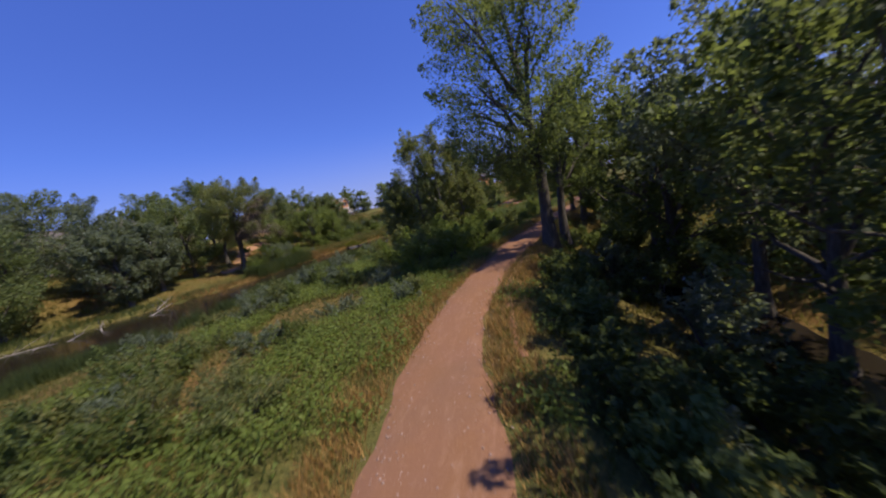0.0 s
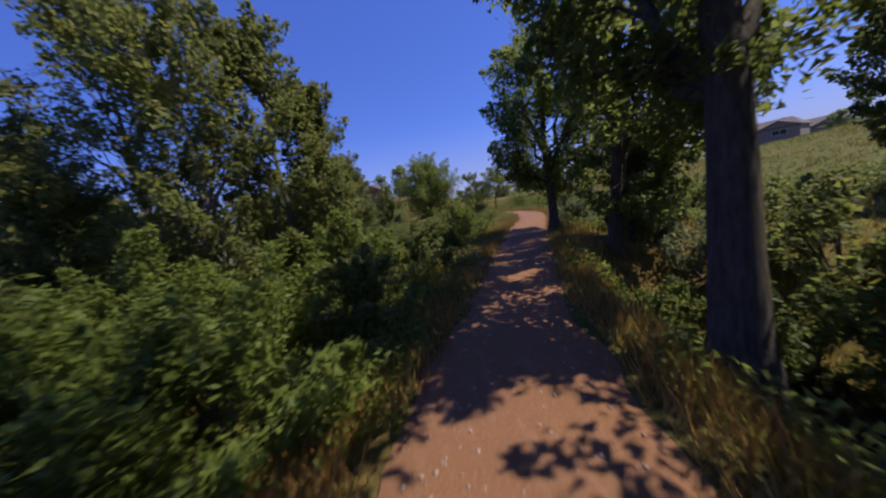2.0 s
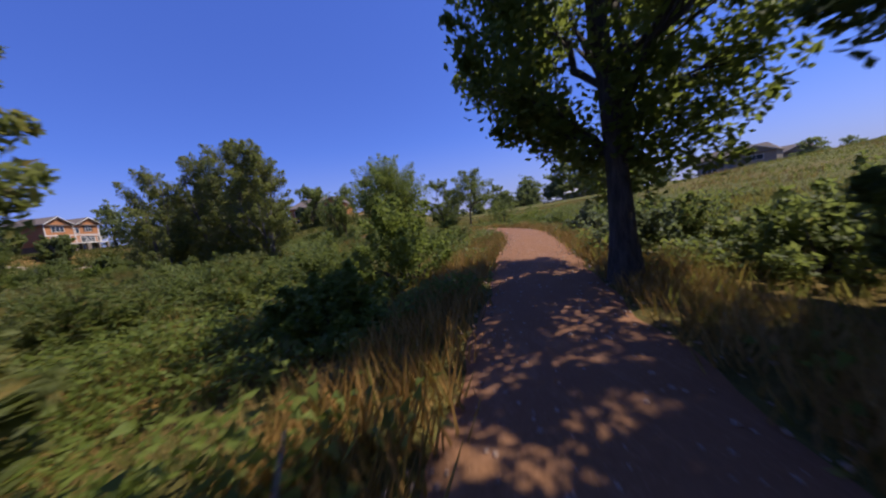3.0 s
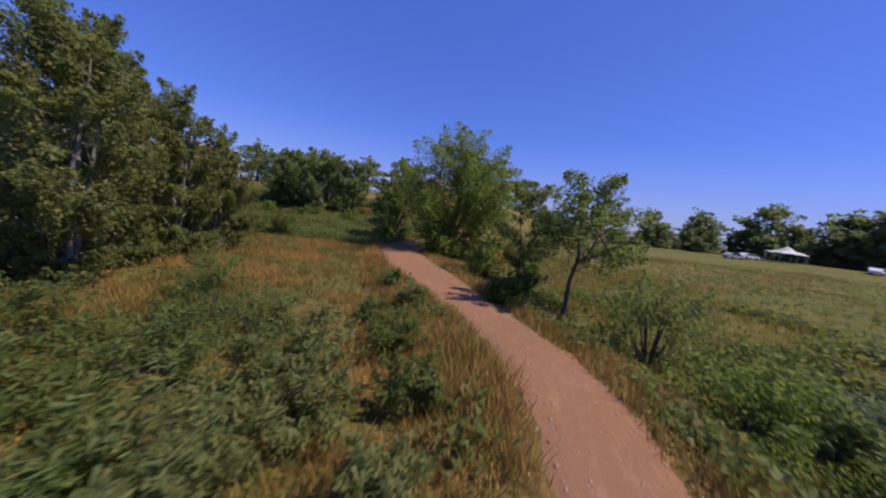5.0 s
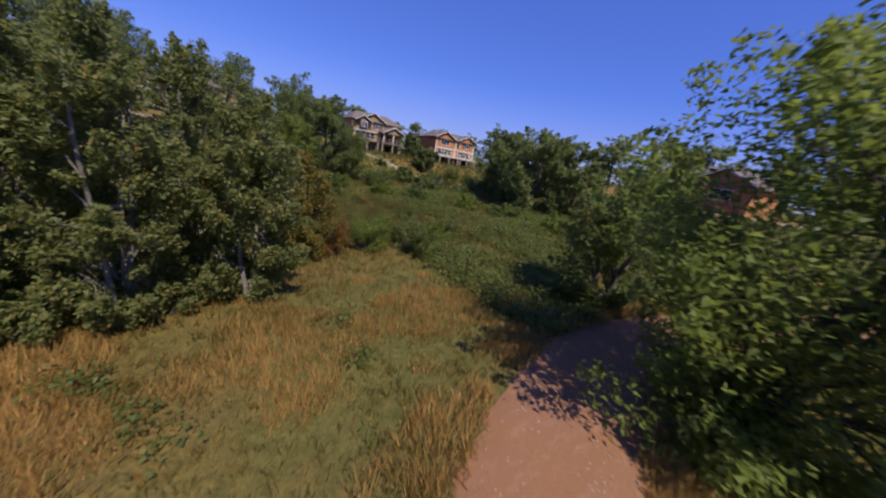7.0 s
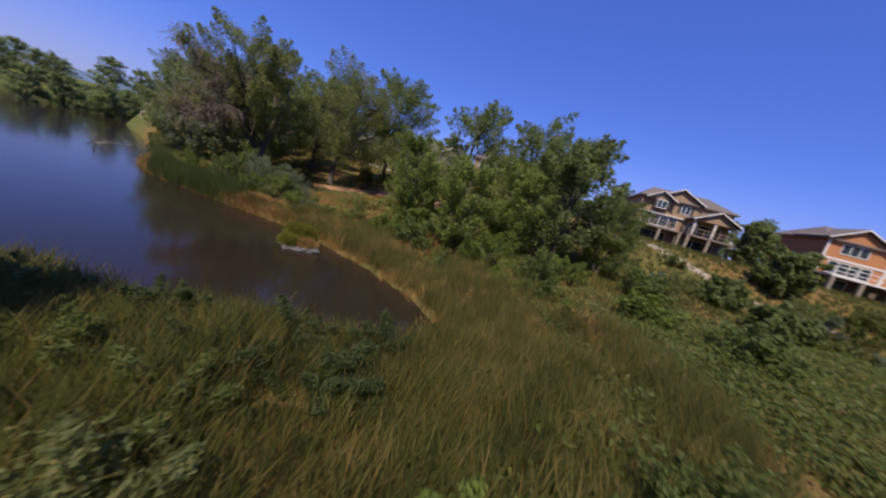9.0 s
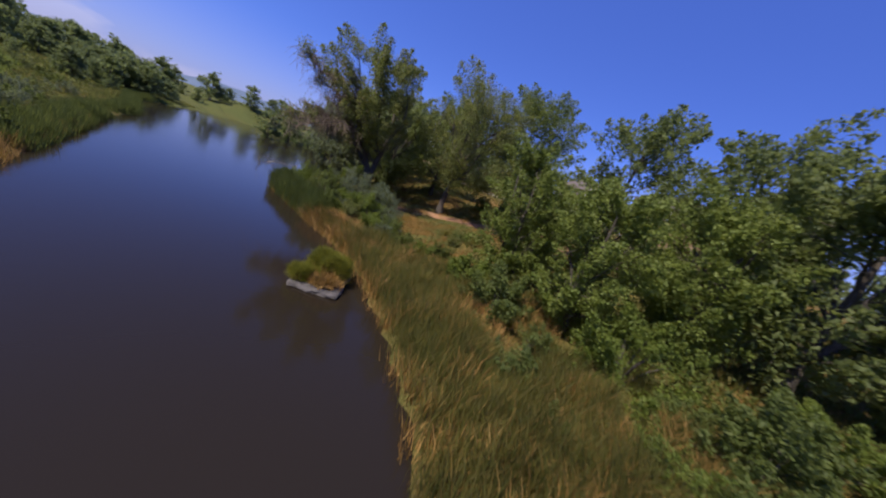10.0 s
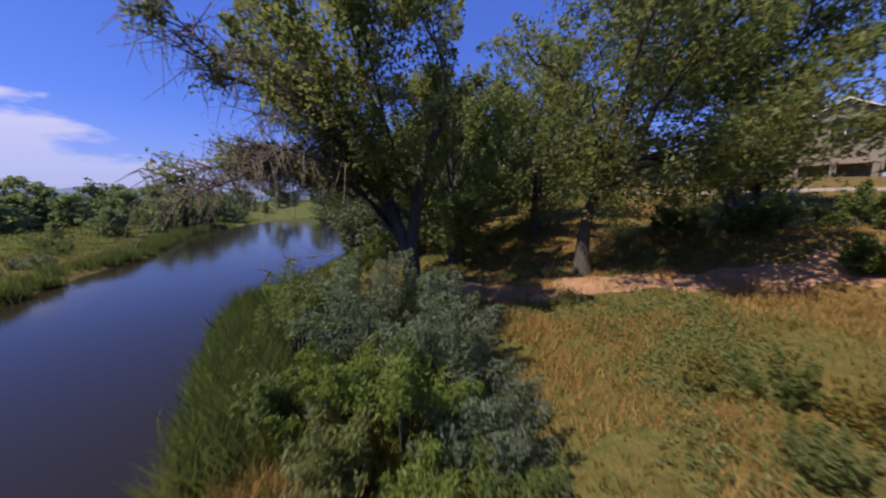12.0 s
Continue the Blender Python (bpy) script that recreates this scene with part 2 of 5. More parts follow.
def water_material():
    m, nt, out = mat_base("pond_water")
    rip = noise_fac(nt, 1.6, 3.0, 0.5, stretch=(1.0, 1.6, 1.0))
    p = principled(nt, out, (0.021, 0.0155, 0.0105), 0.10, bumped(nt, rip, 0.07, 0.05), spec=0.5)
    p.inputs["IOR"].default_value = 1.33
    p.inputs["Specular Tint"].default_value = (0.92, 1.0, 0.74, 1)
    return m


GROUND = ground_material()
TRAIL = trail_material()
WATER = water_material()
CONCRETE = plain_material("concrete_path", (0.24, 0.19, 0.145), (0.34, 0.275, 0.215), 3.0, 0.9)
PEBBLE = plain_material("pebble_stone", (0.27, 0.18, 0.14), (0.46, 0.34, 0.28), 9.0, 0.85)
ROCK = plain_material("grey_rock", (0.055, 0.048, 0.045), (0.14, 0.125, 0.118), 5.0, 0.85, 0.6)
MOSS = leaf_material("moss_mound_grass", (0.16, 0.155, 0.020), (0.27, 0.255, 0.034), (0.38, 0.345, 0.06), patch=1.2)


# ---------------------------------------------------------------- ground shape
TRAIL_LINE = np.array([(3.0, -14), (2.2, -4), (2.0, 1.2), (1.55, 5), (1.7, 9.5), (2.7, 14.0), (4.3, 19.0), (5.9, 23.5), (8.0, 28.3),
                       (9.9, 32.6), (12.2, 37.3), (13.7, 41.2), (14.3, 45.0), (13.9, 48.5), (12.2, 52.0), (9.8, 55.5),
                       (7.4, 59.2), (5.6, 62.2), (4.4, 66.0), (4.6, 71.0), (7.0, 78.0), (10.0, 88.0)])
EAST_SHORE = [(-19.6, 63.6), (-17.8, 60.5), (-16.4, 57.0), (-15.6, 52.0), (-17.0, 43.0), (-18.0, 35.0), (-19.0, 29.0), (-20.0, 22.0), (-21.0, 15.0),
              (-23.6, 6.0), (-24.4, -6.0), (-25.2, -23.0), (-33.0, -40.0), (-46.0, -68.0), (-70.0, -95.0)]
WEST_SHORE = [(-110.0, -80.0), (-84.0, -48.0), (-66.0, -26.0), (-55.0, -6.0), (-47.0, 8.0), (-41.0, 18.0), (-36.2, 25.0), (-32.4, 30.5), (-30.3, 36.0),
              (-29.8, 42.0), (-29.5, 48.0), (-28.3, 54.0), (-26.5, 58.6), (-24.4, 62.4), (-21.6, 64.8)]
POND = np.array(EAST_SHORE + WEST_SHORE)
WATER_Z = -0.5
CREEK_LINE = np.array([(11.6, -12.0), (11.0, -2.0), (10.7, 6.0), (10.2, 13.5), (9.3, 18.5), (9.5, 22.0), (11.0, 26.0)])
CREEK_Z = -0.72


def smooth(a, b, v):
    t = np.clip((v - a) / (b - a), 0, 1)
    return t * t * (3 - 2 * t)


def line_dist(P, L):
    """The distance of points P (n, 2) from the open line L, and how far along it the nearest place lies."""
    best, along, run = np.full(len(P), 1e9), np.zeros(len(P)), 0.0
    for a, b in zip(L[:-1], L[1:]):
        d = b - a
        n = np.hypot(*d)
        t = np.clip(((P - a) @ d) / n**2, 0, 1)
        far = np.hypot(*(P - a - t[:, None] * d).T)
        along = np.where(far < best, run + t * n, along)
        best = np.minimum(best, far)
        run += n
    return best, along


def pond_dist(P):
    """Metres from the pond's edge: above 0 on land, below 0 in the water."""
    edge, _ = line_dist(P, np.vstack([POND, POND[:1]]))
    inside = np.zeros(len(P), bool)
    for (x0, y0), (x1, y1) in zip(POND, np.roll(POND, -1, 0)):
        cross = ((y0 > P[:, 1]) != (y1 > P[:, 1])) & (P[:, 0] < (x1 - x0) * (P[:, 1] - y0) / (y1 - y0 + 1e-12) + x0)
        inside ^= cross
    return np.where(inside, -edge, edge)


def bumps(P, scale, seed):
    """A soft, uneven value in about -1 to 1."""
    rng = np.random.RandomState(seed)
    out = np.zeros(len(P))
    for k in range(7):
        a, f, ph = rng.uniform(0, 6.28), (0.6 + 0.35 * k) / scale, rng.uniform(0, 6.28)
        out += np.sin((P[:, 0] * np.cos(a) + P[:, 1] * np.sin(a)) * f * 6.28 + ph) / (1 + 0.4 * k)
    return out / 3.0


def trail_half(y):
    """Half the width of the gravel at the place y."""
    return 1.12 + 0.36 * (1 - smooth(1, 9, y)) + 0.30 * smooth(16.5, 19, y) * (1 - smooth(20.5, 23, y)) + 0.52 * smooth(52, 58, y)


def trail_z(along):
    return 0.55 + 0.60 * smooth(14, 48, along) + 0.15 * smooth(70, 90, along)


def height(P):
    P = np.asarray(P, float).reshape(-1, 2)
    x, y = P[:, 0], P[:, 1]
    d = pond_dist(P)
    td, ta = line_dist(P, TRAIL_LINE)
    z = WATER_Z + 0.36 * smooth(-0.6, 1.2, d) + 0.94 * smooth(2.5, 16, d)
    u = np.hypot(np.maximum(-x - 31.5, 0), np.maximum((y - 72) + 0.12 * x, 0) * 0.9 * (1 - smooth(8, 32, x)))
    z = z + smooth(-1, 9, d) * 0.085 * np.minimum(u, 16) + 0.215 * np.clip(u - 14, 0, 22) + 0.02 * np.clip(u - 40, 0, 200)
    e = np.maximum(x - 17, 0)
    z = z + (0.075 * np.minimum(e, 60) * (1 - smooth(48, 84, y)) + 0.024 * np.minimum(e, 130) * smooth(48, 84, y))
    hollow = np.exp(-(((x - 10.5) / 4.2) ** 2)) * (1 - smooth(16, 27, y))
    ditch = np.exp(-(((x - 19.5) / 2.2) ** 2)) * smooth(30, 42, y) * (1 - smooth(50, 60, y))
    z = z - 2.0 * hollow - 1.0 * ditch
    z = z + 0.10 * bumps(P, 5.0, 3) * smooth(0.5, 4, d) + 0.35 * bumps(P, 26.0, 5) * smooth(6, 25, td) * smooth(2, 10, d)
    z = z + 0.9 * np.exp(-(((x + 50.0 + 0.12 * (y - 48)) / 1.8) ** 2)) * smooth(40, 45, y) * (1 - smooth(56, 62, y))
    w = (1 - smooth(-53, -44, x)) * smooth(-84, -72, x) * smooth(70, 80, y) * (1 - smooth(110, 124, y))
    z = z * (1 - w) + 5.9 * w
    w = 1 - smooth(1.4, 3.8, td)
    z = z * (1 - w) + trail_z(ta) * w
    w = (1 - smooth(0.6, 2.2, line_dist(P, CREEK_LINE)[0])) * (1 - smooth(23, 26.5, y))
    z = z * (1 - w) + (CREEK_Z - 0.3) * w
    z = np.where(d < 0, WATER_Z - 0.12 - 0.5 * smooth(0, 5, -d), z)
    return z


def ground_z(x, y):
    return float(height([(x, y)])[0])


# ---------------------------------------------------------------- mesh helpers
def mesh_from(name, verts, faces, material, smooth_faces=False):
    """A mesh from arrays of corners and of equal-sided faces (3 or 4 corners each)."""
    me = bpy.data.meshes.new(name)
    verts, faces = np.asarray(verts, np.float32), np.asarray(faces, np.int32)
    k = faces.shape[1]
    me.vertices.add(len(verts))
    me.vertices.foreach_set("co", verts.ravel())
    me.loops.add(faces.size)
    me.loops.foreach_set("vertex_index", faces.ravel())
    me.polygons.add(len(faces))
    me.polygons.foreach_set("loop_start", np.arange(0, faces.size, k, dtype=np.int32))
    me.polygons.foreach_set("loop_total", np.full(len(faces), k, np.int32))
    me.update(calc_edges=True)
    if smooth_faces:
        me.polygons.foreach_set("use_smooth", np.ones(len(faces), bool))
    me.materials.append(material)
    return me


def child(name, me, parent, label=""):
    ob = new(name, me)
    ob.parent = parent
    return tagged(ob, label) if label else ob


def part(name, bm, material, parent, label=""):
    me = bpy.data.meshes.new(name)
    bm.to_mesh(me)
    bm.free()
    me.materials.append(material)
    return child(name, me, parent, label)


def box_bm(bm, x0, y0, z0, x1, y1, z1, bevel=0.0):
    vs = [bm.verts.new(p) for p in ((x0, y0, z0), (x1, y0, z0), (x1, y1, z0), (x0, y1, z0), (x0, y0, z1), (x1, y0, z1), (x1, y1, z1), (x0, y1, z1))]
    for f in ((3, 2, 1, 0), (4, 5, 6, 7), (0, 1, 5, 4), (1, 2, 6, 5), (2, 3, 7, 6), (3, 0, 4, 7)):
        bm.faces.new([vs[i] for i in f])
    return bm


def box(name, material, parent, x0, y0, z0, x1, y1, z1, label=""):
    return part(name, box_bm(bmesh.new(), x0, y0, z0, x1, y1, z1), material, parent, label)


def prism(name, material, parent, outline, axis, a, b, label=""):
    """An outline of 2D corners pushed from a to b along axis 'x' or 'y'."""
    bm = bmesh.new()
    put = (lambda p, v: (v, p[0], p[1])) if axis == "x" else (lambda p, v: (p[0], v, p[1]))
    lo, hi = [bm.verts.new(put(p, a)) for p in outline], [bm.verts.new(put(p, b)) for p in outline]
    bm.faces.new(lo[::-1])
    bm.faces.new(hi)
    for i in range(len(lo)):
        j = (i + 1) % len(lo)
        bm.faces.new((lo[i], lo[j], hi[j], hi[i]))
    bmesh.ops.recalc_face_normals(bm, faces=bm.faces)
    return part(name, bm, material, parent, label)


def tubes(paths, sides=7):
    """Tapered tubes along paths of (place, radius); corners and four-cornered faces."""
    V, Fc, base = [], [], 0
    ang = np.linspace(0, 2 * np.pi, sides, endpoint=False)
    for path in paths:
        pts = np.array([p for p, _ in path], float)
        rad = [r for _, r in path]
        tang = np.gradient(pts, axis=0)
        for p, t, r in zip(pts, tang, rad):
            t = t / (np.linalg.norm(t) + 1e-9)
            a = np.cross(t, (0.31, 0.95, 0.05) if abs(t[2]) > 0.7 else (0, 0, 1))
            a /= np.linalg.norm(a) + 1e-9
            b = np.cross(t, a)
            V.append(p + r * (np.cos(ang)[:, None] * a + np.sin(ang)[:, None] * b))
        n = len(path)
        for i in range(n - 1):
            for k in range(sides):
                k2 = (k + 1) % sides
                Fc.append((base + i * sides + k, base + i * sides + k2, base + (i + 1) * sides + k2, base + (i + 1) * sides + k))
        base += n * sides
    return np.vstack(V), np.array(Fc)


def leaf_quads(rng, centers, size, up=0.35, droop=0.0, slim=0.6, three=False):
    """Leaves round the given places: folded diamonds, or for far plants three-cornered ones."""
    n = len(centers)
    nor = rng.normal(size=(n, 3))
    nor[:, 2] = np.abs(nor[:, 2]) + up
    nor /= np.linalg.norm(nor, axis=1)[:, None]
    d = rng.normal(size=(n, 3))
    d[:, 2] -= droop
    d -= (d * nor).sum(1)[:, None] * nor
    d /= np.linalg.norm(d, axis=1)[:, None] + 1e-9
    s = np.cross(nor, d)
    L = (size * rng.uniform(0.6, 1.3, n))[:, None]
    W = L * slim
    c = centers
    if three:
        V = np.stack([c - d * L * 0.4 + s * W * 0.6, c - d * L * 0.4 - s * W * 0.6, c + d * L * 0.7], 1).reshape(-1, 3)
        return V, np.arange(3 * n).reshape(-1, 3)
    bend = -nor * L * 0.12
    V = np.stack([c - d * L * 0.5, c + s * W * 0.5 + bend, c + d * L * 0.55, c - s * W * 0.5 + bend], 1).reshape(-1, 3)
    return V, np.arange(4 * n).reshape(-1, 4)


# ---------------------------------------------------------------- plants
def crown_places(rng, n_clump, n_leaf, base, top, radius, shape, lean=(0, 0), hollow=0.35, clump=0.75, rise=0.55, lobe=0.28):
    """Clump centres inside an uneven envelope, and leaf places round them. shape(v): half-width at the relative height v.
    Each clump is a plume that points outwards and, by rise, upwards, and narrows towards its tip."""
    C = []
    lobes = rng.uniform(1 - lobe, 1 + lobe, (4, 9))
    while len(C) < n_clump:
        v, a, q = rng.uniform(0, 1), rng.uniform(0, 2 * np.pi), rng.uniform(hollow, 1.0) ** 0.6
        k = a / (2 * np.pi) * 9
        row = lobes[min(3, int(v * 4))]
        lob = row[int(k) % 9] * (1 - k % 1) + row[(int(k) + 1) % 9] * (k % 1)
        r = radius * shape(v) * q * lob * rng.uniform(0.85, 1.12)
        C.append((np.cos(a) * r + lean[0] * v, np.sin(a) * r + lean[1] * v, base + v * (top - base) + rng.normal() * 0.15))
    C = np.array(C)
    size = clump * rng.uniform(0.55, 1.35, len(C))
    out = C - np.column_stack([lean[0] * (C[:, 2] - base) / (top - base), lean[1] * (C[:, 2] - base) / (top - base), C[:, 2]])
    out /= np.maximum(np.linalg.norm(out, axis=1), 0.4 * radius)[:, None] + 1e-9
    U = out * 0.75 + np.array((0, 0, rise)) + rng.normal(size=C.shape) * 0.22
    U /= np.linalg.norm(U, axis=1)[:, None] + 1e-9
    weight = size**2 / (size**2).sum()
    pick = rng.choice(len(C), n_leaf, p=weight)
    t = rng.uniform(-0.75, 1.0, n_leaf)
    off = rng.normal(size=(n_leaf, 3))
    off /= np.linalg.norm(off, axis=1)[:, None] + 1e-9
    thin = 0.80 * np.sqrt(np.clip(1 - np.where(t > 0, t, t / 0.75) ** 2, 0.03, 1)) * np.where(t > 0, 1 - 0.35 * t, 1)
    off *= (rng.uniform(0, 1, n_leaf) ** 0.45 * thin * size[pick])[:, None]
    return C, C[pick] + off + U[pick] * (t * 1.45 * size[pick])[:, None]


def round_shape(v):
    return max(0.12, math.sin(math.pi * (0.10 + 0.86 * v)) ** 0.6)


def tall_shape(v):
    return max(0.10, math.sin(math.pi * (0.16 + 0.82 * v) ** 1.1) ** 0.8)


def vase_shape(v):
    return max(0.2, 0.45 + 0.75 * v - 0.95 * max(0, v - 0.62) * 2)


def dome_shape(v):
    return max(0.1, math.sqrt(max(0.0, 1 - (v * 0.97) ** 2)))


def groups_of(rng, C, k):
    """Clump centres gathered into k limbs: the limb of each clump, and the limbs' middles."""
    M = C[rng.permutation(len(C))[:k]].copy()
    for _ in range(6):
        own = ((C[:, None] - M[None]) ** 2).sum(2).argmin(1)
        for j in range(len(M)):
            if (own == j).any():
                M[j] = C[own == j].mean(0)
    return own, M


def tree(x, y, h, r, tr, bark, leaf, label, seed, base=0.25, shape=round_shape, leaves=9000, clumps=70, size=0.2, clump=None, stems=1,
         limbs=14, lean=(0.0, 0.0), hollow=0.35, droop=0.0, name="tree", category="tree", group="", z=None, dead=0.0, bare=0, three=True, split=True, heart=(0.0, 0.0),
         rise=0.55, lobe=0.28, fork=0.80, gnarl=0.05, fine=True, arms=None, turn=None, crotch=0.0):
    """A tree: tapered trunk (or several stems) that runs up to fork of the height, limbs that part into a branch for each clump, and a crown of single leaves in plumes.
    heart: where the crown's middle lies off the foot. arms: the box, from low to high, that the ends of
    the bare limbs lie in. turn, crotch: the way the stems part,
    and at which share of their height. dead: how many dry hanging twigs for each bare limb."""
    rng = np.random.RandomState(seed)
    root = new(name)
    root.location = (x, y, (ground_z(x, y) if z is None else z) - 0.08)
    tagged(root, label, category, group)
    clumps = int(clumps * 1.35)
    C, P = crown_places(rng, clumps, leaves, base * h, h * 0.93, r * 0.88, shape, (lean[0] * h, lean[1] * h), hollow, clump or max(0.40, r * 0.25), rise, lobe)
    C[:, :2] += heart
    P[:, :2] += heart
    P[:, 2] = np.maximum(P[:, 2], 0.05)
    axis = []
    for s in range(stems):
        a = (rng.uniform(0, 6.28) if turn is None else radians(turn)) + s * 6.28 / stems if stems > 1 else 0
        spread = (0.06 * r if stems > 1 and not crotch else 0.0), (0.42 * r if stems > 1 else 0.0)
        ph = rng.uniform(0, 6.28, 4)
        pts = []
        for k in range(10):
            v = k / 9
            wx = gnarl * r * (np.sin(4.1 * v + ph[0]) + 0.5 * np.sin(9.0 * v + ph[1])) * v
            wy = gnarl * r * (np.sin(3.7 * v + ph[2]) + 0.5 * np.sin(8.2 * v + ph[3])) * v
            part_v = max(0.0, v - crotch) / (1 - crotch)
            px = np.cos(a) * (spread[0] + spread[1] * part_v) + lean[0] * h * v + wx + heart[0] * (0.45 * v if stems > 1 else 0.85 * v**2.4)
            py = np.sin(a) * (spread[0] + spread[1] * part_v) + lean[1] * h * v + wy + heart[1] * (0.45 * v if stems > 1 else 0.85 * v**2.4)
            flare = 1.5 if k == 0 else 1.08 if k == 1 else 1.0
            pts.append((np.array((px, py, v * h * fork)), tr * flare * (1 - 0.80 * v * fork / 0.8) * (1 if k < 9 else 0.4) + 0.010))
        axis.append(pts)
    for pts in axis:
        V, Fc = tubes([pts], 10)
        child("trunk", mesh_from("trunk", V, Fc, bark, True), root)
    own, M = groups_of(rng, C, min(limbs, len(C)))
    twigs, dry = [], []
    for j, c in enumerate(M):
        mine = C[own == j]
        if not len(mine):
            continue
        st = axis[rng.randint(stems)] if stems < 2 else min(axis, key=lambda q: np.hypot(*(q[-1][0] - c)[:2]) + rng.uniform(0, 0.5 * r))
        top = h * fork
        reach = np.hypot(*(c - st[5][0])[:2])
        zt = np.clip(c[2] - (0.75 + 0.5 * rng.uniform()) * reach - 0.03 * h, min(0.8 * base * h + 0.06 * h, 0.55 * top), 0.93 * top)
        k = min(8, int(zt / top * 9))
        f = zt / top * 9 - k
        p0 = st[k][0] * (1 - f) + st[k + 1][0] * f
        r0 = min((st[k][1] * (1 - f) + st[k + 1][1] * f) * rng.uniform(0.45, 0.70), 0.02 * math.sqrt(len(mine)) + 0.025 * np.linalg.norm(c - p0))
        far = mine[((mine - p0) ** 2).sum(1).argmax()]
        end = c * 0.4 + far * 0.6
        span = np.linalg.norm(end - p0)
        bow = np.array((0, 0, rng.uniform(-0.02, 0.14) * span))
        spine = []
        for q in (0, 0.2, 0.4, 0.6, 0.8, 1.0):
            jog = rng.normal(size=3) * gnarl * 0.9 * span * math.sin(3.1 * q)
            spine.append((p0 + (end - p0) * q + bow * math.sin(math.pi * q) + jog, r0 * (1 - 0.82 * q) + 0.006))
        if split:
            V, Fc = tubes([spine], 7)
            child("limb", mesh_from("limb", V, Fc, bark, True), root)
        else:
            twigs.append(spine)
        for c2 in mine:
            q = rng.uniform(0.25, 0.95)
            k2 = min(4, int(q * 5))
            b0 = spine[k2][0] + (spine[k2 + 1][0] - spine[k2][0]) * (q * 5 - k2)
            rb = spine[k2][1] * 0.5
            L2 = np.linalg.norm(c2 - b0)
            mid = b0 * 0.5 + c2 * 0.5 + np.array((0, 0, 0.08 * L2)) + rng.normal(size=3) * 0.07 * L2
            twigs.append([(b0, rb), (mid, rb * 0.6 + 0.003), (c2 + (c2 - mid) * 0.4, 0.005)])
            if fine:
                for _ in range(2):
                    e2 = c2 + rng.normal(size=3) * 0.35 * (clump or 0.25 * r) + np.array((0, 0, 0.2))
                    twigs.append([(mid, rb * 0.4 + 0.002), (e2, 0.004)])
    extra = []
    for n in range(bare):
        end = np.array([rng.uniform(a, b) for a, b in zip(*arms)])
        st = axis[rng.randint(stems)]
        k = rng.randint(3, 7)
        p0 = st[k][0]
        span = np.linalg.norm(end - p0)
        kink = [rng.normal(size=3) * 0.05 * span * (0 < q < 5) for q in range(6)]
        spine = [(p0 + (end - p0) * q + np.array((0, 0, 0.14 * span * math.sin(math.pi * q))) + w, st[k][1] * 0.36 * (1 - q) ** 0.8 + 0.010) for q, w in zip((0, 0.2, 0.4, 0.6, 0.8, 1.0), kink)]
        if n % 2 == 0:
            extra.append(spine[5][0] + rng.normal(size=(420, 3)) * (0.30, 0.30, 0.36))
            extra.append(spine[4][0] + rng.normal(size=(300, 3)) * (0.28, 0.28, 0.28))
        V, Fc = tubes([spine], 6)
        child("bare_limb", mesh_from("bare_limb", V, Fc, bark, True), root)
        for _ in range(int(dead)):
            k2 = rng.randint(2, 5)
            p1 = spine[k2][0] + (spine[k2 + 1][0] - spine[k2][0]) * rng.uniform(0, 1)
            e1 = p1 + rng.normal(size=3) * (0.55, 0.55, 0.25) + np.array((0.1, 0.1, 0.1))
            e2 = e1 + rng.normal(size=3) * 0.30 + np.array((0.05, 0.05, -rng.uniform(0.3, 1.1)))
            dry.append([(p1, 0.022), (e1, 0.015), (e2, 0.007)])
            e3 = e1 + rng.normal(size=3) * 0.35 - np.array((0, 0, 0.45))
            dry.append([(p1 * 0.4 + e1 * 0.6, 0.013), (e3, 0.006)])
    V, Fc = tubes(twigs, 3)
    tagged(child("twig_mass", mesh_from("twig_mass", V, Fc, bark, True), root), kind="stuff")
    P = np.vstack([P] + extra)
    V, Fc = leaf_quads(rng, P, size, droop=droop, three=three)
    child("crown", mesh_from("crown", V, Fc, leaf), root)
    if dry:
        V, Fc = tubes(dry, 3)
        tagged(child("dry_twig_mass", mesh_from("dry_twig_mass", V, Fc, DRYTWIG, True), root, "dry drooping brown twigs"), kind="stuff")
    return root


def shrub(x, y, h, r, leaf, label, seed, leaves=2600, size=0.11, name="bush", category="bush", clumps=26, stems=7, group="", z=None, slim=0.55, three=True):
    """A bush: many stems from the ground under a low, uneven dome of leaves."""
    rng = np.random.RandomState(seed)
    leaves = int(leaves * 0.78)
    root = new(name)
    root.location = (x, y, (ground_z(x, y) if z is None else z) - 0.05)
    tagged(root, label, category, group)
    C, P = crown_places(rng, clumps, leaves, 0.10 * h, h * 0.90, r * 0.95, dome_shape, hollow=0.25, clump=max(0.20, min(h, r) * 0.30), rise=0.8)
    P[:, 2] = np.maximum(P[:, 2], 0.03)
    S = []
    for c in C[: stems * 2]:
        p0 = np.array((c[0] * 0.12, c[1] * 0.12, -0.1))
        mid = p0 * 0.5 + c * 0.5 + np.array((0, 0, 0.1 * h))
        S.append([(p0, 0.018 * h + 0.008), (mid, 0.012 * h), (c, 0.004)])
    V, Fc = tubes(S, 5)
    tagged(child("stem_tangle", mesh_from("stem_tangle", V, Fc, BARK, True), root), kind="stuff")
    V, Fc = leaf_quads(rng, P, size, slim=slim, three=three)
    child("foliage", mesh_from("foliage", V, Fc, leaf), root)
    return root


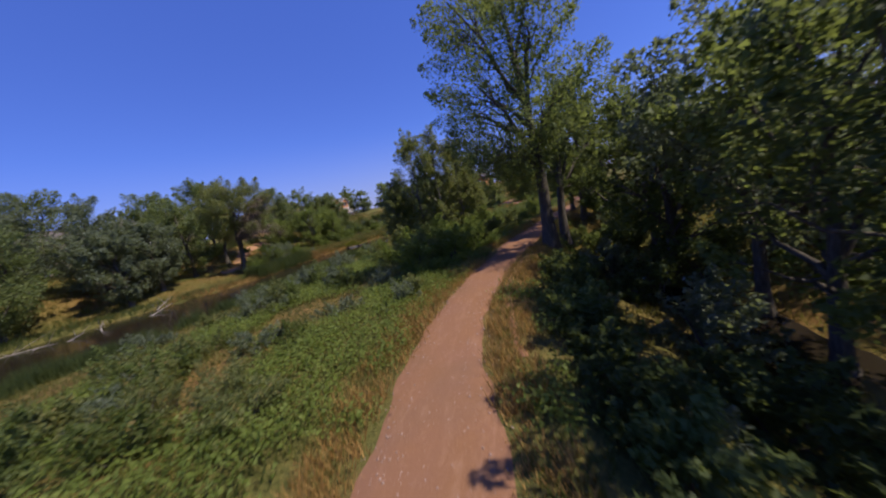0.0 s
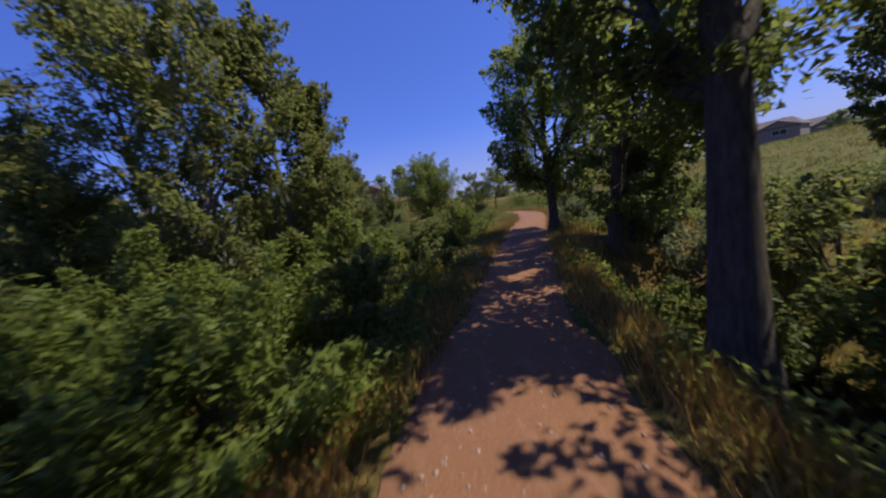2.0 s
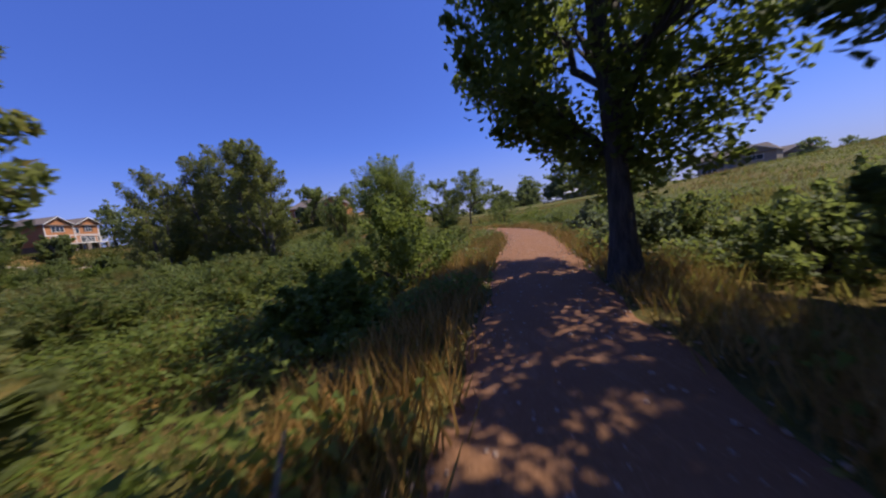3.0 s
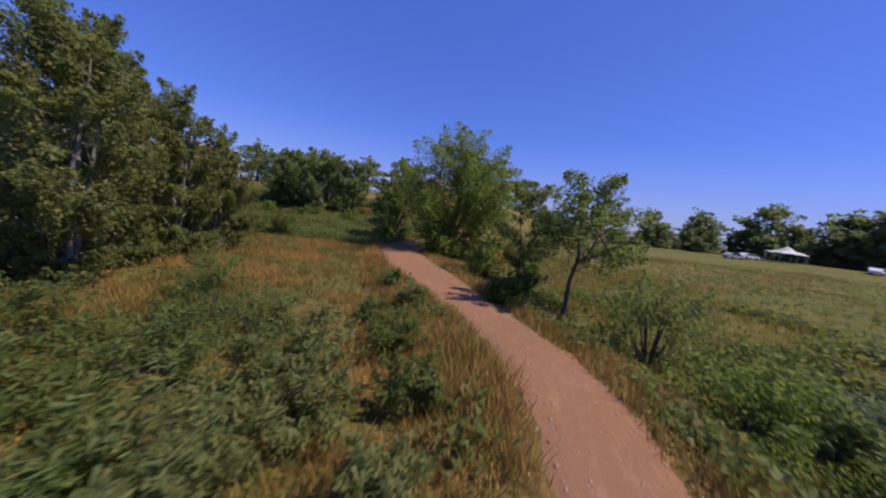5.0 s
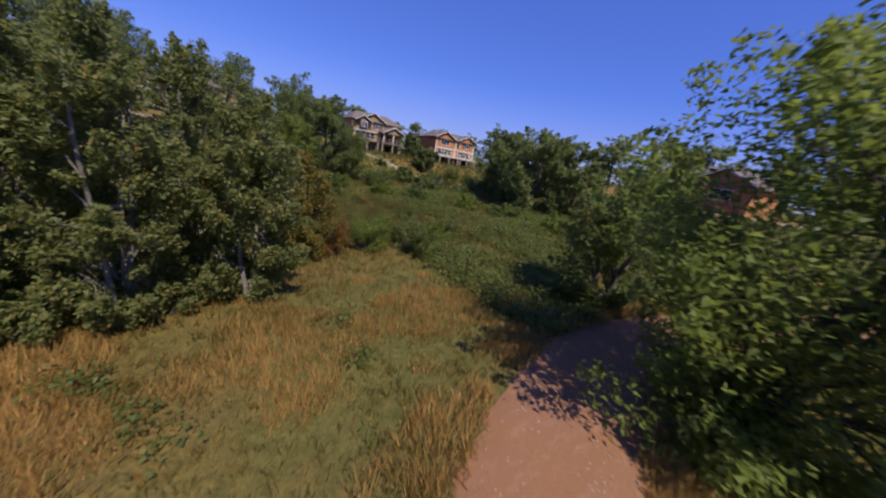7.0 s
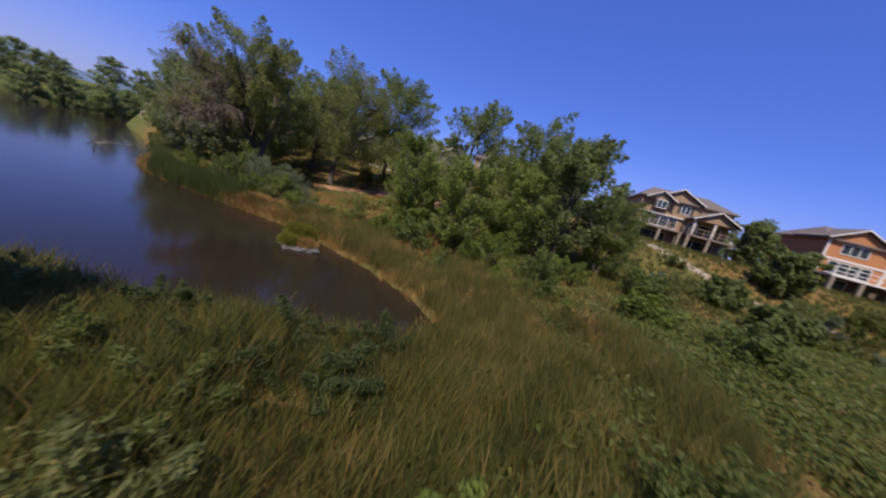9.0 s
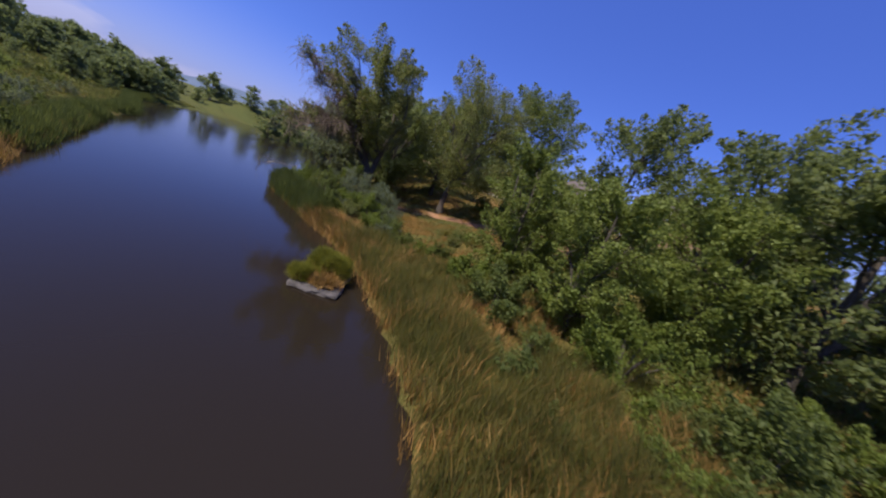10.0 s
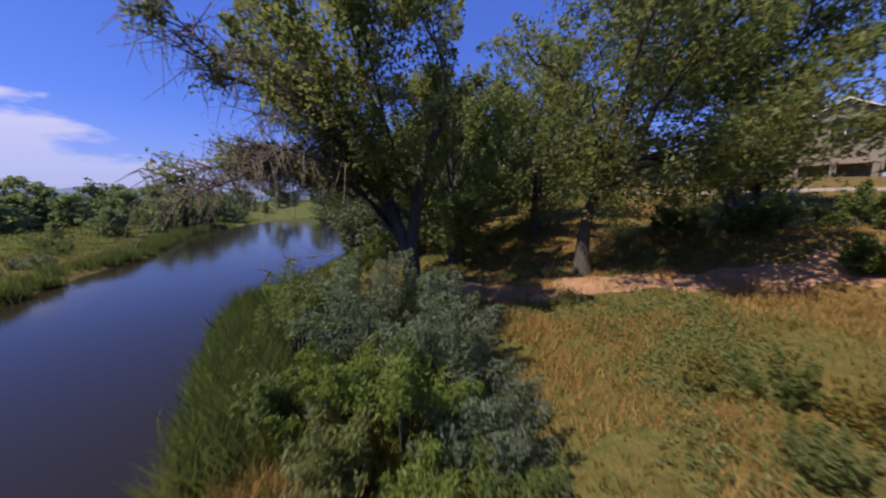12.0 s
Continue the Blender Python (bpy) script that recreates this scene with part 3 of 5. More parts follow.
def scatter(name, label, category, seed, boxes, n, keep, h, width, leaf, lean=0.35, blades=4, spread=0.10, bent=False):
    """Blades in tufts over the ground, where keep(P, rng) lets them stand."""
    rng = np.random.RandomState(seed)
    P = []
    area = np.array([(x1 - x0) * (y1 - y0) for x0, y0, x1, y1 in boxes])
    for (x0, y0, x1, y1), k in zip(boxes, (n * area / area.sum()).astype(int)):
        P.append(np.column_stack([rng.uniform(x0, x1, k), rng.uniform(y0, y1, k)]))
    P = np.vstack(P)
    P = P[keep(P, rng)]
    P = np.repeat(P, blades, 0) + rng.normal(size=(len(P) * blades, 2)) * spread
    z = height(P)
    m = len(P)
    a = rng.uniform(0, 2 * np.pi, m)
    b = rng.uniform(0, 2 * np.pi, m)
    H = h * rng.uniform(0.5, 1.25, m) * (1 + 0.35 * bumps(P, 4.0, seed + 1))
    W = width * rng.uniform(0.6, 1.4, m)
    root = np.column_stack([P, z - 0.03])
    side = np.column_stack([np.cos(a), np.sin(a), np.zeros(m)]) * W[:, None] * 0.5
    tip = root + np.column_stack([np.cos(b) * lean * H, np.sin(b) * lean * H, H])
    if bent:
        midp = root * 0.45 + tip * 0.55 + np.column_stack([np.cos(b) * -0.1 * H, np.sin(b) * -0.1 * H, 0.08 * H])
        V = np.stack([root - side * 0.6, midp + side, tip, midp - side], 1).reshape(-1, 3)
        tri = np.arange(4 * m).reshape(-1, 4)
    else:
        V = np.stack([root - side, root + side, tip], 1).reshape(-1, 3)
        tri = np.arange(3 * m).reshape(-1, 3)
    ob = new(name, mesh_from(name, V, tri, leaf))
    return tagged(ob, label, category, kind="stuff")


def weeds(name, label, seed, boxes, n, keep, h, size, leaf, per=14, radius=0.22, slim=0.6):
    """Low leafy plants: small clumps of leaves over the ground, where keep(P, rng) lets them stand."""
    rng = np.random.RandomState(seed)
    P = np.vstack([np.column_stack([rng.uniform(x0, x1, n), rng.uniform(y0, y1, n)]) for x0, y0, x1, y1 in boxes])
    P = P[keep(P, rng)]
    tall = h * rng.uniform(0.4, 1.3, len(P)) * (1 + 0.5 * bumps(P, 3.0, seed + 2))
    k = np.repeat(np.arange(len(P)), per)
    Q = P[k] + rng.normal(size=(len(k), 2)) * radius
    z = height(Q) + np.maximum(tall[k], 0.06) * rng.uniform(0.15, 1, len(k)) ** 0.7
    V, Fc = leaf_quads(rng, np.column_stack([Q, z]), size, up=0.8, slim=slim, three=True)
    return tagged(new(name, mesh_from(name, V, Fc, leaf)), label, "weeds", kind="stuff")


# ---------------------------------------------------------------- ground, water, trail
def axis_steps(lo, hi, step, far_lo, far_hi):
    mid = list(np.arange(lo, hi + 1e-6, step))
    s, v, left, right = step, lo, [], []
    while v > far_lo:
        s *= 1.22
        v -= s
        left.append(v)
    s, v = step, hi
    while v < far_hi:
        s *= 1.22
        v += s
        right.append(v)
    return np.array(left[::-1] + mid + right)


GX, GY = axis_steps(-50, 32, 0.7, -2600, 2600), axis_steps(-14, 76, 0.7, -2600, 2600)
XX, YY = np.meshgrid(GX, GY)
GP = np.column_stack([XX.ravel(), YY.ravel()])
GV = np.column_stack([GP, height(GP)])
nx, ny = len(GX), len(GY)
ii = (np.arange(ny - 1)[:, None] * nx + np.arange(nx - 1)[None]).ravel()
ground = new("ground", mesh_from("ground", GV, np.column_stack([ii, ii + 1, ii + nx + 1, ii + nx]), GROUND, True))
tagged(ground, "uneven meadow soil under dry and green grass", "ground", kind="structure")

bm = bmesh.new()
ring = np.vstack([POND])
nxt, prv = np.roll(ring, -1, 0), np.roll(ring, 1, 0)
tan = nxt - prv
nor = np.column_stack([tan[:, 1], -tan[:, 0]])
nor /= np.linalg.norm(nor, axis=1)[:, None]
side_sign = 1 if (pond_dist(ring + nor * 0.5) > 0).mean() > 0.5 else -1
fc = bm.faces.new([bm.verts.new((*p, WATER_Z)) for p in ring + nor * side_sign * 0.6])
bmesh.ops.triangulate(bm, faces=[fc])
bmesh.ops.recalc_face_normals(bm, faces=bm.faces)
if bm.faces[:][0].normal.z < 0:
    bmesh.ops.reverse_faces(bm, faces=bm.faces)
me = bpy.data.meshes.new("water")
bm.to_mesh(me)
bm.free()
me.materials.append(WATER)
tagged(new("water", me), "still dark brown pond water reflecting the sky", "water", kind="structure")


def spline(L, step=0.35):
    """A rounded line through the given places, in even steps."""
    L = np.asarray(L, float)
    pts = []
    for i in range(len(L) - 1):
        p0, p1, p2, p3 = L[max(i - 1, 0)], L[i], L[i + 1], L[min(i + 2, len(L) - 1)]
        for t in np.linspace(0, 1, max(2, int(np.hypot(*(p2 - p1)[:2]) / step)), endpoint=False):
            pts.append(0.5 * ((2 * p1) + (p2 - p0) * t + (2 * p0 - 5 * p1 + 4 * p2 - p3) * t * t + (3 * p1 - p0 - 3 * p2 + p3) * t**3))
    return np.array(pts)


def ribbon(line, half, lift, crown=0.0, wobble=0.0, seed=1, cols=9):
    """A strip that lies on the ground along a line."""
    t = np.gradient(line, axis=0)
    t /= np.linalg.norm(t, axis=1)[:, None]
    n = np.column_stack([t[:, 1], -t[:, 0]])
    s = np.arange(len(line)) * 0.35
    rng = np.random.RandomState(seed)
    ph = rng.uniform(0, 6.28, 8)
    wl_ = half + wobble * (np.sin(s * 0.9 + ph[0]) + 0.7 * np.sin(s * 2.3 + ph[1]) + 0.6 * np.sin(s * 4.7 + ph[2]))
    wr_ = half + wobble * (np.sin(s * 0.8 + ph[3]) + 0.7 * np.sin(s * 2.6 + ph[4]) + 0.6 * np.sin(s * 4.1 + ph[5]))
    V = []
    for c in range(cols):
        u = c / (cols - 1) * 2 - 1
        off = np.where(u < 0, u * wl_, u * wr_)
        P = line + n * off[:, None]
        V.append(np.column_stack([P, height(P) + lift + crown * (1 - u * u) - (0.06 if abs(u) == 1 else 0)]))
    V = np.stack(V, 1).reshape(-1, 3)
    r, q = np.meshgrid(np.arange(len(line) - 1), np.arange(cols - 1), indexing="ij")
    a = (r * cols + q).ravel()
    return V, np.column_stack([a, a + 1, a + cols + 1, a + cols])


TRAIL_FINE = spline(TRAIL_LINE)
V, Fc = ribbon(TRAIL_FINE, trail_half(TRAIL_FINE[:, 1]), 0.03, 0.02, 0.07)
tagged(new("trail", mesh_from("trail", V, Fc, TRAIL, True)), "reddish crushed gravel footpath with worn edges", "path", kind="structure")

PATH_LINE = spline([(-64, -30), (-62, 0), (-62.5, 25), (-62.8, 45), (-61, 58), (-56, 70), (-50.5, 80), (-45, 88.5), (-38, 95), (-26, 99), (-10, 104), (8, 108)])
V, Fc = ribbon(PATH_LINE, 0.5, 0.06, 0.0, 0.0, 2, 5)
tagged(new("pavement", mesh_from("pavement", V, Fc, CONCRETE)), "pale concrete walking path along the slope", "path", kind="structure")

# the creek in the hollow
CREEK_FINE = spline(CREEK_LINE[:-1])
V, Fc = ribbon(CREEK_FINE, 1.1, 0.0, 0.0, 0.12, 12, 5)
V[:, 2] = CREEK_Z
tagged(new("creek", mesh_from("creek", V, Fc, WATER)), "narrow still creek in the shaded hollow", "creek", kind="structure")

# a narrow worn track beside the trail
WORN_LINE = np.array([(3.7, 5.0), (3.5, 8.0), (3.45, 10.8), (4.0, 13.6), (5.0, 16.2)])
V, Fc = ribbon(spline(WORN_LINE), 0.17, 0.02, 0.0, 0.06, 8, 5)
tagged(new("worn_track", mesh_from("worn_track", V, Fc, TRAIL)), "narrow worn earth track beside the gravel footpath", "path", kind="structure")

# pebbles along the gravel
rng = np.random.RandomState(5)
k = rng.randint(0, len(TRAIL_FINE) - 1, 5200)
tv = np.gradient(TRAIL_FINE, axis=0)[k]
tv /= np.linalg.norm(tv, axis=1)[:, None]
side = np.where(rng.uniform(size=len(k)) < 0.5, -1, 1) * np.abs(rng.normal(0.75, 0.35, len(k)))
PP = TRAIL_FINE[k] + np.column_stack([tv[:, 1], -tv[:, 0]]) * side[:, None] + rng.normal(size=(len(k), 2)) * 0.12
ps = rng.uniform(0.010, 0.034, len(k))
oct_v = np.array([(1, 0, 0), (0, 1, 0), (-1, 0, 0), (0, -1, 0), (0, 0, 0.7), (0, 0, -0.6)])
oct_f = np.array([(0, 1, 4), (1, 2, 4), (2, 3, 4), (3, 0, 4), (1, 0, 5), (2, 1, 5), (3, 2, 5), (0, 3, 5)])
V = (np.column_stack([PP, height(PP) + 0.045])[:, None] + oct_v[None] * ps[:, None, None] * rng.uniform(0.6, 1.4, (len(k), 6, 1))).reshape(-1, 3)
Fc = (oct_f[None] + np.arange(len(k))[:, None, None] * 6).reshape(-1, 3)
tagged(new("gravel", mesh_from("gravel", V, Fc, PEBBLE)), "loose pale pebbles strewn over the gravel footpath", "gravel", kind="stuff")


# ---------------------------------------------------------------- trees along the trail
COT = "tall green cottonwood with a thick furrowed trunk beside the trail"
tree(6.3, 17.5, 17.5, 4.3, 0.40, BARK, LEAF_COTTON, COT, 11, base=0.28, leaves=40000, clumps=84, clump=1.3, size=0.145, limbs=16, heart=(-1.2, -1.0), hollow=0.4, name="cottonwood")
tree(7.6, 20.2, 11.6, 2.9, 0.31, BARK, LEAF_COTTON, COT, 12, base=0.34, leaves=22000, clumps=60, size=0.145, limbs=12, heart=(1.5, 2.3), name="cottonwood")
tree(10.3, 26.4, 9.8, 1.9, 0.18, BARK, LEAF_COTTON, "green cottonwood with several dark stems beside the trail", 13, base=0.12, leaves=17000, clumps=60, size=0.15, stems=3, limbs=14, heart=(0.5, -0.5), name="cottonwood", three=False)
tree(10.3, 30.3, 9.6, 2.8, 0.20, BARK, LEAF_BRIGHT, "leafy green cottonwood shading the trail", 14, base=0.20, leaves=30000, clumps=80, size=0.15, limbs=16, heart=(0.7, 0.9), name="cottonwood", three=False)
tree(14.9, 27.0, 10.2, 2.0, 0.12, BARK, LEAF_BRIGHT, "sunlit green cottonwood on the slope behind the trail trees", 15, base=0.40, leaves=13000, clumps=46, size=0.15, limbs=12, name="cottonwood")
tree(11.8, 27.4, 4.6, 1.1, 0.08, BARK, LEAF_COTTON, "low leafy young cottonwood beside the dark stems", 16, base=0.10, leaves=8000, clumps=40, size=0.13, stems=2, limbs=10, name="cottonwood")

DARK = "elm in shade over the hollow beside the trail"
# half of the elms get leaves with the backlit shade painted in
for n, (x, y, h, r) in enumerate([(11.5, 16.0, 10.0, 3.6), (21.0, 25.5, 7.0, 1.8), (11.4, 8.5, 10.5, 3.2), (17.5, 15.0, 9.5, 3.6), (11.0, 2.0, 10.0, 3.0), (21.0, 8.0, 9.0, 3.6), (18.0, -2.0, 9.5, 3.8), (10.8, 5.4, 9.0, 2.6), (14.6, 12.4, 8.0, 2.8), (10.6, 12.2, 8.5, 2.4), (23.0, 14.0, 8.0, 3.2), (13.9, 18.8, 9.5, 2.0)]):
    tree(x, y, h, r, 0.20, BARK, (LEAF_SHADE_DARK, LEAF_SHADE_DARK, LEAF_OLIVE, LEAF_COTTON)[n % 4], DARK, 820 + n if n > 10 else 20 + n, base=0.24, leaves=9500, clumps=44, size=0.17, limbs=14, gnarl=0.08, hollow=0.45, name="elm", group="elms over the hollow", lean=(-0.04, 0.02))

POP = "slender grey-green poplar in a clump"
for n, (x, y, h, r) in enumerate([(-4.4, 28.6, 11.8, 2.5), (-2.0, 27.6, 11.6, 2.4), (-0.3, 29.2, 10.2, 1.9), (0.9, 30.4, 8.0, 1.05), (-6.6, 27.6, 7.0, 1.4)]):
    tree(x, y, h, r, 0.11, BARK_GREY, LEAF_POPLAR, POP, 40 + n, base=0.10, shape=tall_shape, leaves=19000, clumps=110, clump=0.52, size=0.145, limbs=16, name="poplar", group="poplars left of the trail")
for n, (x, y, h, r) in enumerate([(-0.9, 48.8, 8.6, 2.0), (-3.1, 50.8, 9.5, 2.2), (-5.6, 52.2, 9.4, 2.1), (-3.4, 54.2, 8.2, 1.8), (-4.2, 57.4, 7.2, 1.8), (-6.8, 55.6, 8.8, 2.1), (-8.6, 51.5, 8.8, 2.2), (-10.5, 56.0, 7.8, 2.1)]):
    tree(x, y, h, r, 0.08, BARK_GREY, LEAF_POPLAR, "grey-green poplar in a dense grove by the meadow", 50 + n, base=0.05, shape=tall_shape, leaves=28000, clumps=90, size=0.115, stems=3, limbs=16, name="poplar", group="poplar grove")

tree(-8.8, 60.2, 5.6, 1.35, 0.08, BARK_GREY, LEAF_GOLD, "yellowing poplar at the edge of the grove", 69, base=0.08, shape=tall_shape, leaves=26000, clumps=70, size=0.105, stems=2, limbs=14, name="poplar")
tree(7.4, 67.3, 9.6, 4.5, 0.15, BARK, LEAF_BRIGHT, "broad bright green willow leaning over the trail bend", 70, base=0.02, leaves=54000, clumps=150, size=0.15, stems=4, limbs=20, name="willow", heart=(0.9, -0.2), hollow=0.2, rise=0.6)
tree(1.4, 71.5, 6.6, 2.4, 0.12, BARK, LEAF_COTTON, "rounded green willow beside the trail bend", 71, base=0.06, leaves=22000, size=0.14, stems=3, name="willow")
tree(15.0, 54.8, 6.0, 2.3, 0.09, BARK, LEAF_COTTON, "small young elm with an open round crown", 72, base=0.44, shape=dome_shape, rise=0.30, lobe=0.12, leaves=10500, clumps=36, size=0.13, limbs=9, gnarl=0.14, fork=0.62, name="young_elm", heart=(0.4, 0.0), three=False)
tree(13.5, 59.8, 6.0, 1.7, 0.06, BARK, LEAF_COTTON, "small young elm with an open thin crown", 73, base=0.22, leaves=11000, clumps=36, size=0.13, stems=2, name="young_elm", three=False)

# ---------------------------------------------------------------- trees on the far bank and the slope
tree(-37.6, 38.9, 14.0, 5.4, 0.36, BARK, LEAF_POPLAR, "old half-dead cottonwood leaning over the pond", 80, base=0.40, shape=vase_shape, leaves=40000, clumps=52, clump=1.0, size=0.145, limbs=11, name="cottonwood", heart=(2.2, 0.0), hollow=0.45, dead=95, bare=14, arms=((3.0, -3.2, 4.4), (8.6, 0.6, 10.6)), stems=2, turn=145, crotch=0.38, fork=0.62, gnarl=0.07)
tree(-44.4, 42.7, 13.4, 5.8, 0.30, BARK, LEAF_POPLAR, "spreading green cottonwood on the bank above the pond", 81, base=0.30, leaves=46000, clumps=74, size=0.145, hollow=0.15, limbs=14, name="cottonwood", heart=(0.6, 2.0), fork=0.6, gnarl=0.08)
tree(-50.0, 46.4, 13.4, 5.0, 0.24, BARK, LEAF_COTTON, "leafy green cottonwood behind the dirt path", 82, base=0.42, leaves=26000, clumps=70, size=0.19, limbs=16, name="cottonwood")
BANK = "green cottonwood on the bank above the pond"
for n, (x, y, h, r) in enumerate([(-42.5, 35.0, 10.5, 4.2), (-45.7, 58.5, 11.6, 4.4), (-39.0, 69.2, 10.0, 3.6), (-43.5, 65.5, 11.0, 4.0), (-49, 36, 11.0, 4.5), (-47, 27, 10.5, 4.4), (-51.5, 68, 9.0, 3.6),
                                 (-45, 17, 10.0, 4.4), (-52, 22, 11.0, 4.4), (-52, 9, 10.5, 4.6), (-60, 2, 11.0, 4.8), (-58, 14, 11.0, 4.6), (-63, -10, 11, 5.0), (-60, 30, 11, 4.6), (-41.5, 29.5, 8.5, 3.4), (-40.5, 25.0, 8.0, 3.2), (-65, 20, 11, 4.6), (-66, 8, 11, 4.6)]):
    tree(x, y, h * 1.15, r, 0.24, BARK, (LEAF_OLIVE, LEAF_FAR, LEAF_OLIVE)[n % 3] if y < 34 else LEAF_FAR, BANK, 90 + n, base=0.14, leaves=17000, clumps=64, size=0.23, limbs=14, name="cottonwood", group="cottonwoods on the bank")
tree(-58.0, 45.6, 6.6, 2.6, 0.12, BARK, LEAF_COTTON, "leafy green cottonwood below the concrete path", 83, base=0.12, leaves=14000, clumps=50, size=0.18, stems=2, limbs=10, name="cottonwood")
for n, (x, y, h, r) in enumerate([(-34.8, 61.4, 7.4, 2.7), (-37.6, 65.0, 8.0, 2.9), (-36.6, 56.2, 8.8, 2.8), (-42.0, 54.4, 7.0, 2.5), (-41.0, 73.5, 7.0, 3.0)]):
    tree(x, y, h, r, 0.12, BARK, LEAF_MAPLE if n < 4 else LEAF_COTTON, "bright green maple with a low crown by the reeds", 110 + n, base=0.10, leaves=27000, clumps=80, size=0.14, stems=2, limbs=16, name="maple", group="maples by the reeds")
for n, (x, y, h, r) in enumerate([(-28.5, 94, 9.6, 3.8), (-24, 92, 9.2, 3.4), (-19, 90, 10.4, 4.2), (-14.5, 92, 8.8, 3.4), (-33, 99, 8.5, 3.2), (-47.5, 91, 4.2, 2.4), (-54, 91.2, 5.2, 1.8), (-42, 84, 2.3, 1.6), (-36, 84.5, 2.2, 1.7), (-7, 98, 8.5, 3.2), (-22, 98, 9, 3.6)]):
    tree(x, y, h, r, 0.2, BARK, LEAF_FAR, "dull green tree on the grassy slope below the houses", 120 + n, base=0.06, leaves=9000, clumps=54, size=0.32, stems=2, limbs=12, name="slope_tree", group="trees on the slope")

# ---------------------------------------------------------------- bushes
DARKB = "dense leafy green bush along the trail edge"
for n, (x, y, h, r) in enumerate([(-1.6, 15.2, 1.9, 1.4), (0.0, 17.6, 2.2, 1.5), (-2.4, 18.8, 2.3, 1.7), (1.3, 20.6, 1.8, 1.4), (-1.0, 21.8, 2.1, 1.7), (2.6, 23.6, 1.6, 1.3), (0.6, 24.4, 2.1, 1.6), (-2.8, 25.0, 2.6, 1.8),
                                 (4.0, 27.4, 1.5, 1.2), (1.9, 27.6, 2.4, 1.6), (-5.0, 22.0, 2.2, 1.7), (-6.0, 26.0, 2.4, 1.8), (7.2, 35.0, 2.2, 1.5), (5.4, 31.8, 1.2, 1.1)]):
    shrub(x, y, h, r, (LEAF_BRIGHT, LEAF_BRIGHT, LEAF_POPLAR)[n % 3], DARKB, 200 + n, leaves=8000, size=0.12, group="bushes along the trail")
OLB = "low olive-green bush in the overgrown meadow"
for n in range(34):
    rng = np.random.RandomState(300 + n)
    x, y = rng.uniform(-9, 10), rng.uniform(31, 47)
    if line_dist(np.array([(x, y)]), TRAIL_LINE)[0][0] < 2.1 or (x > 8 and y > 38 and x > 9):
        continue
    shrub(x, y, rng.uniform(0.8, 1.4), rng.uniform(0.9, 1.5), (LEAF_WEED, LEAF_POPLAR, LEAF_COTTON)[n % 3], OLB, 340 + n, leaves=4200, size=0.17, slim=0.22, clumps=40, group="bushes in the meadow")
# up to y 20 most bushes carry the hollow's shade in their leaf colour
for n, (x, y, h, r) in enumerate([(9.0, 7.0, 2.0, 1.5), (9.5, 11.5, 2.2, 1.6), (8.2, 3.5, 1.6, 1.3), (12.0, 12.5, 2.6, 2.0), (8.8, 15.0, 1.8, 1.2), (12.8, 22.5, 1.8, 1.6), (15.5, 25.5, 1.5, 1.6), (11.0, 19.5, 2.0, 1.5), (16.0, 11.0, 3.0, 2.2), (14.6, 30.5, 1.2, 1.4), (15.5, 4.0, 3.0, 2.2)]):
    shrub(x, y, h, r, (LEAF_POPLAR if y > 20 else LEAF_SHADE_DARK) if n % 4 else LEAF_OLIVE, "leafy bush in the hollow beside the trail", 400 + n, leaves=4200, size=0.17, group="bushes in the hollow")
for n, (x, y, h, r) in enumerate([(17.4, 52.6, 2.4, 1.8), (18.4, 49.6, 2.0, 1.6), (19.6, 47.0, 1.5, 1.3), (20.4, 44.2, 1.5, 1.3), (21.0, 41.2, 1.6, 1.4), (20.4, 50.2, 1.3, 1.3), (22.0, 46.5, 1.2, 1.2), (12.6, 54.4, 0.8, 0.7), (13.4, 57.0, 1.6, 1.1), (11.2, 61.0, 1.5, 1.2)]):
    shrub(x, y, h, r, LEAF_OLIVE if n in (5, 6) else (LEAF_COTTON, LEAF_BRIGHT)[n % 2], "green bush along the ditch beside the meadow", 420 + n, leaves=6000, size=0.13, clumps=44, slim=0.4, group="bushes along the ditch")
for n, (x, y, h, r) in enumerate([(-12.5, 19.5, 1.5, 1.3), (-15.5, 22.0, 1.2, 1.4), (-16.0, 30.5, 1.4, 1.4), (-10.8, 12.0, 1.6, 1.5), (-8.5, 17.0, 1.0, 1.0), (-13.0, 27.0, 1.3, 1.3), (-17.5, 10.5, 1.0, 1.3), (-14.4, 36.0, 1.3, 1.3)]):
    shrub(x, y, h, r, LEAF_OLIVE, "rounded grey-green willow bush on the pond bank", 440 + n, leaves=3600, size=0.16, group="willow bushes on the bank", slim=0.3)
for n, (x, y, h, r) in enumerate([(-33.2, 43.8, 3.4, 1.8), (-35.0, 42.2, 3.6, 1.7), (-32.2, 41.0, 2.9, 1.5), (-33.2, 46.0, 2.4, 1.5), (-35.4, 44.4, 3.0, 1.4), (-32.4, 47.6, 1.5, 1.1), (-34.0, 38.6, 2.6, 1.7), (-36.2, 41.4, 2.4, 1.5), (-32.8, 36.0, 2.2, 1.6), (-33.4, 41.6, 4.0, 1.6), (-34.6, 40.4, 3.9, 1.5), (-32.4, 44.8, 2.6, 1.2)]):
    shrub(x, y, h, r, LEAF_OLIVE if n in (0, 1, 4, 9) else LEAF_COTTON if n in (2, 6, 7) else LEAF_BRIGHT, "silvery Russian olive bush on the shore", 460 + n, leaves=9000, size=0.12, group="olive bushes on the shore", slim=0.3)
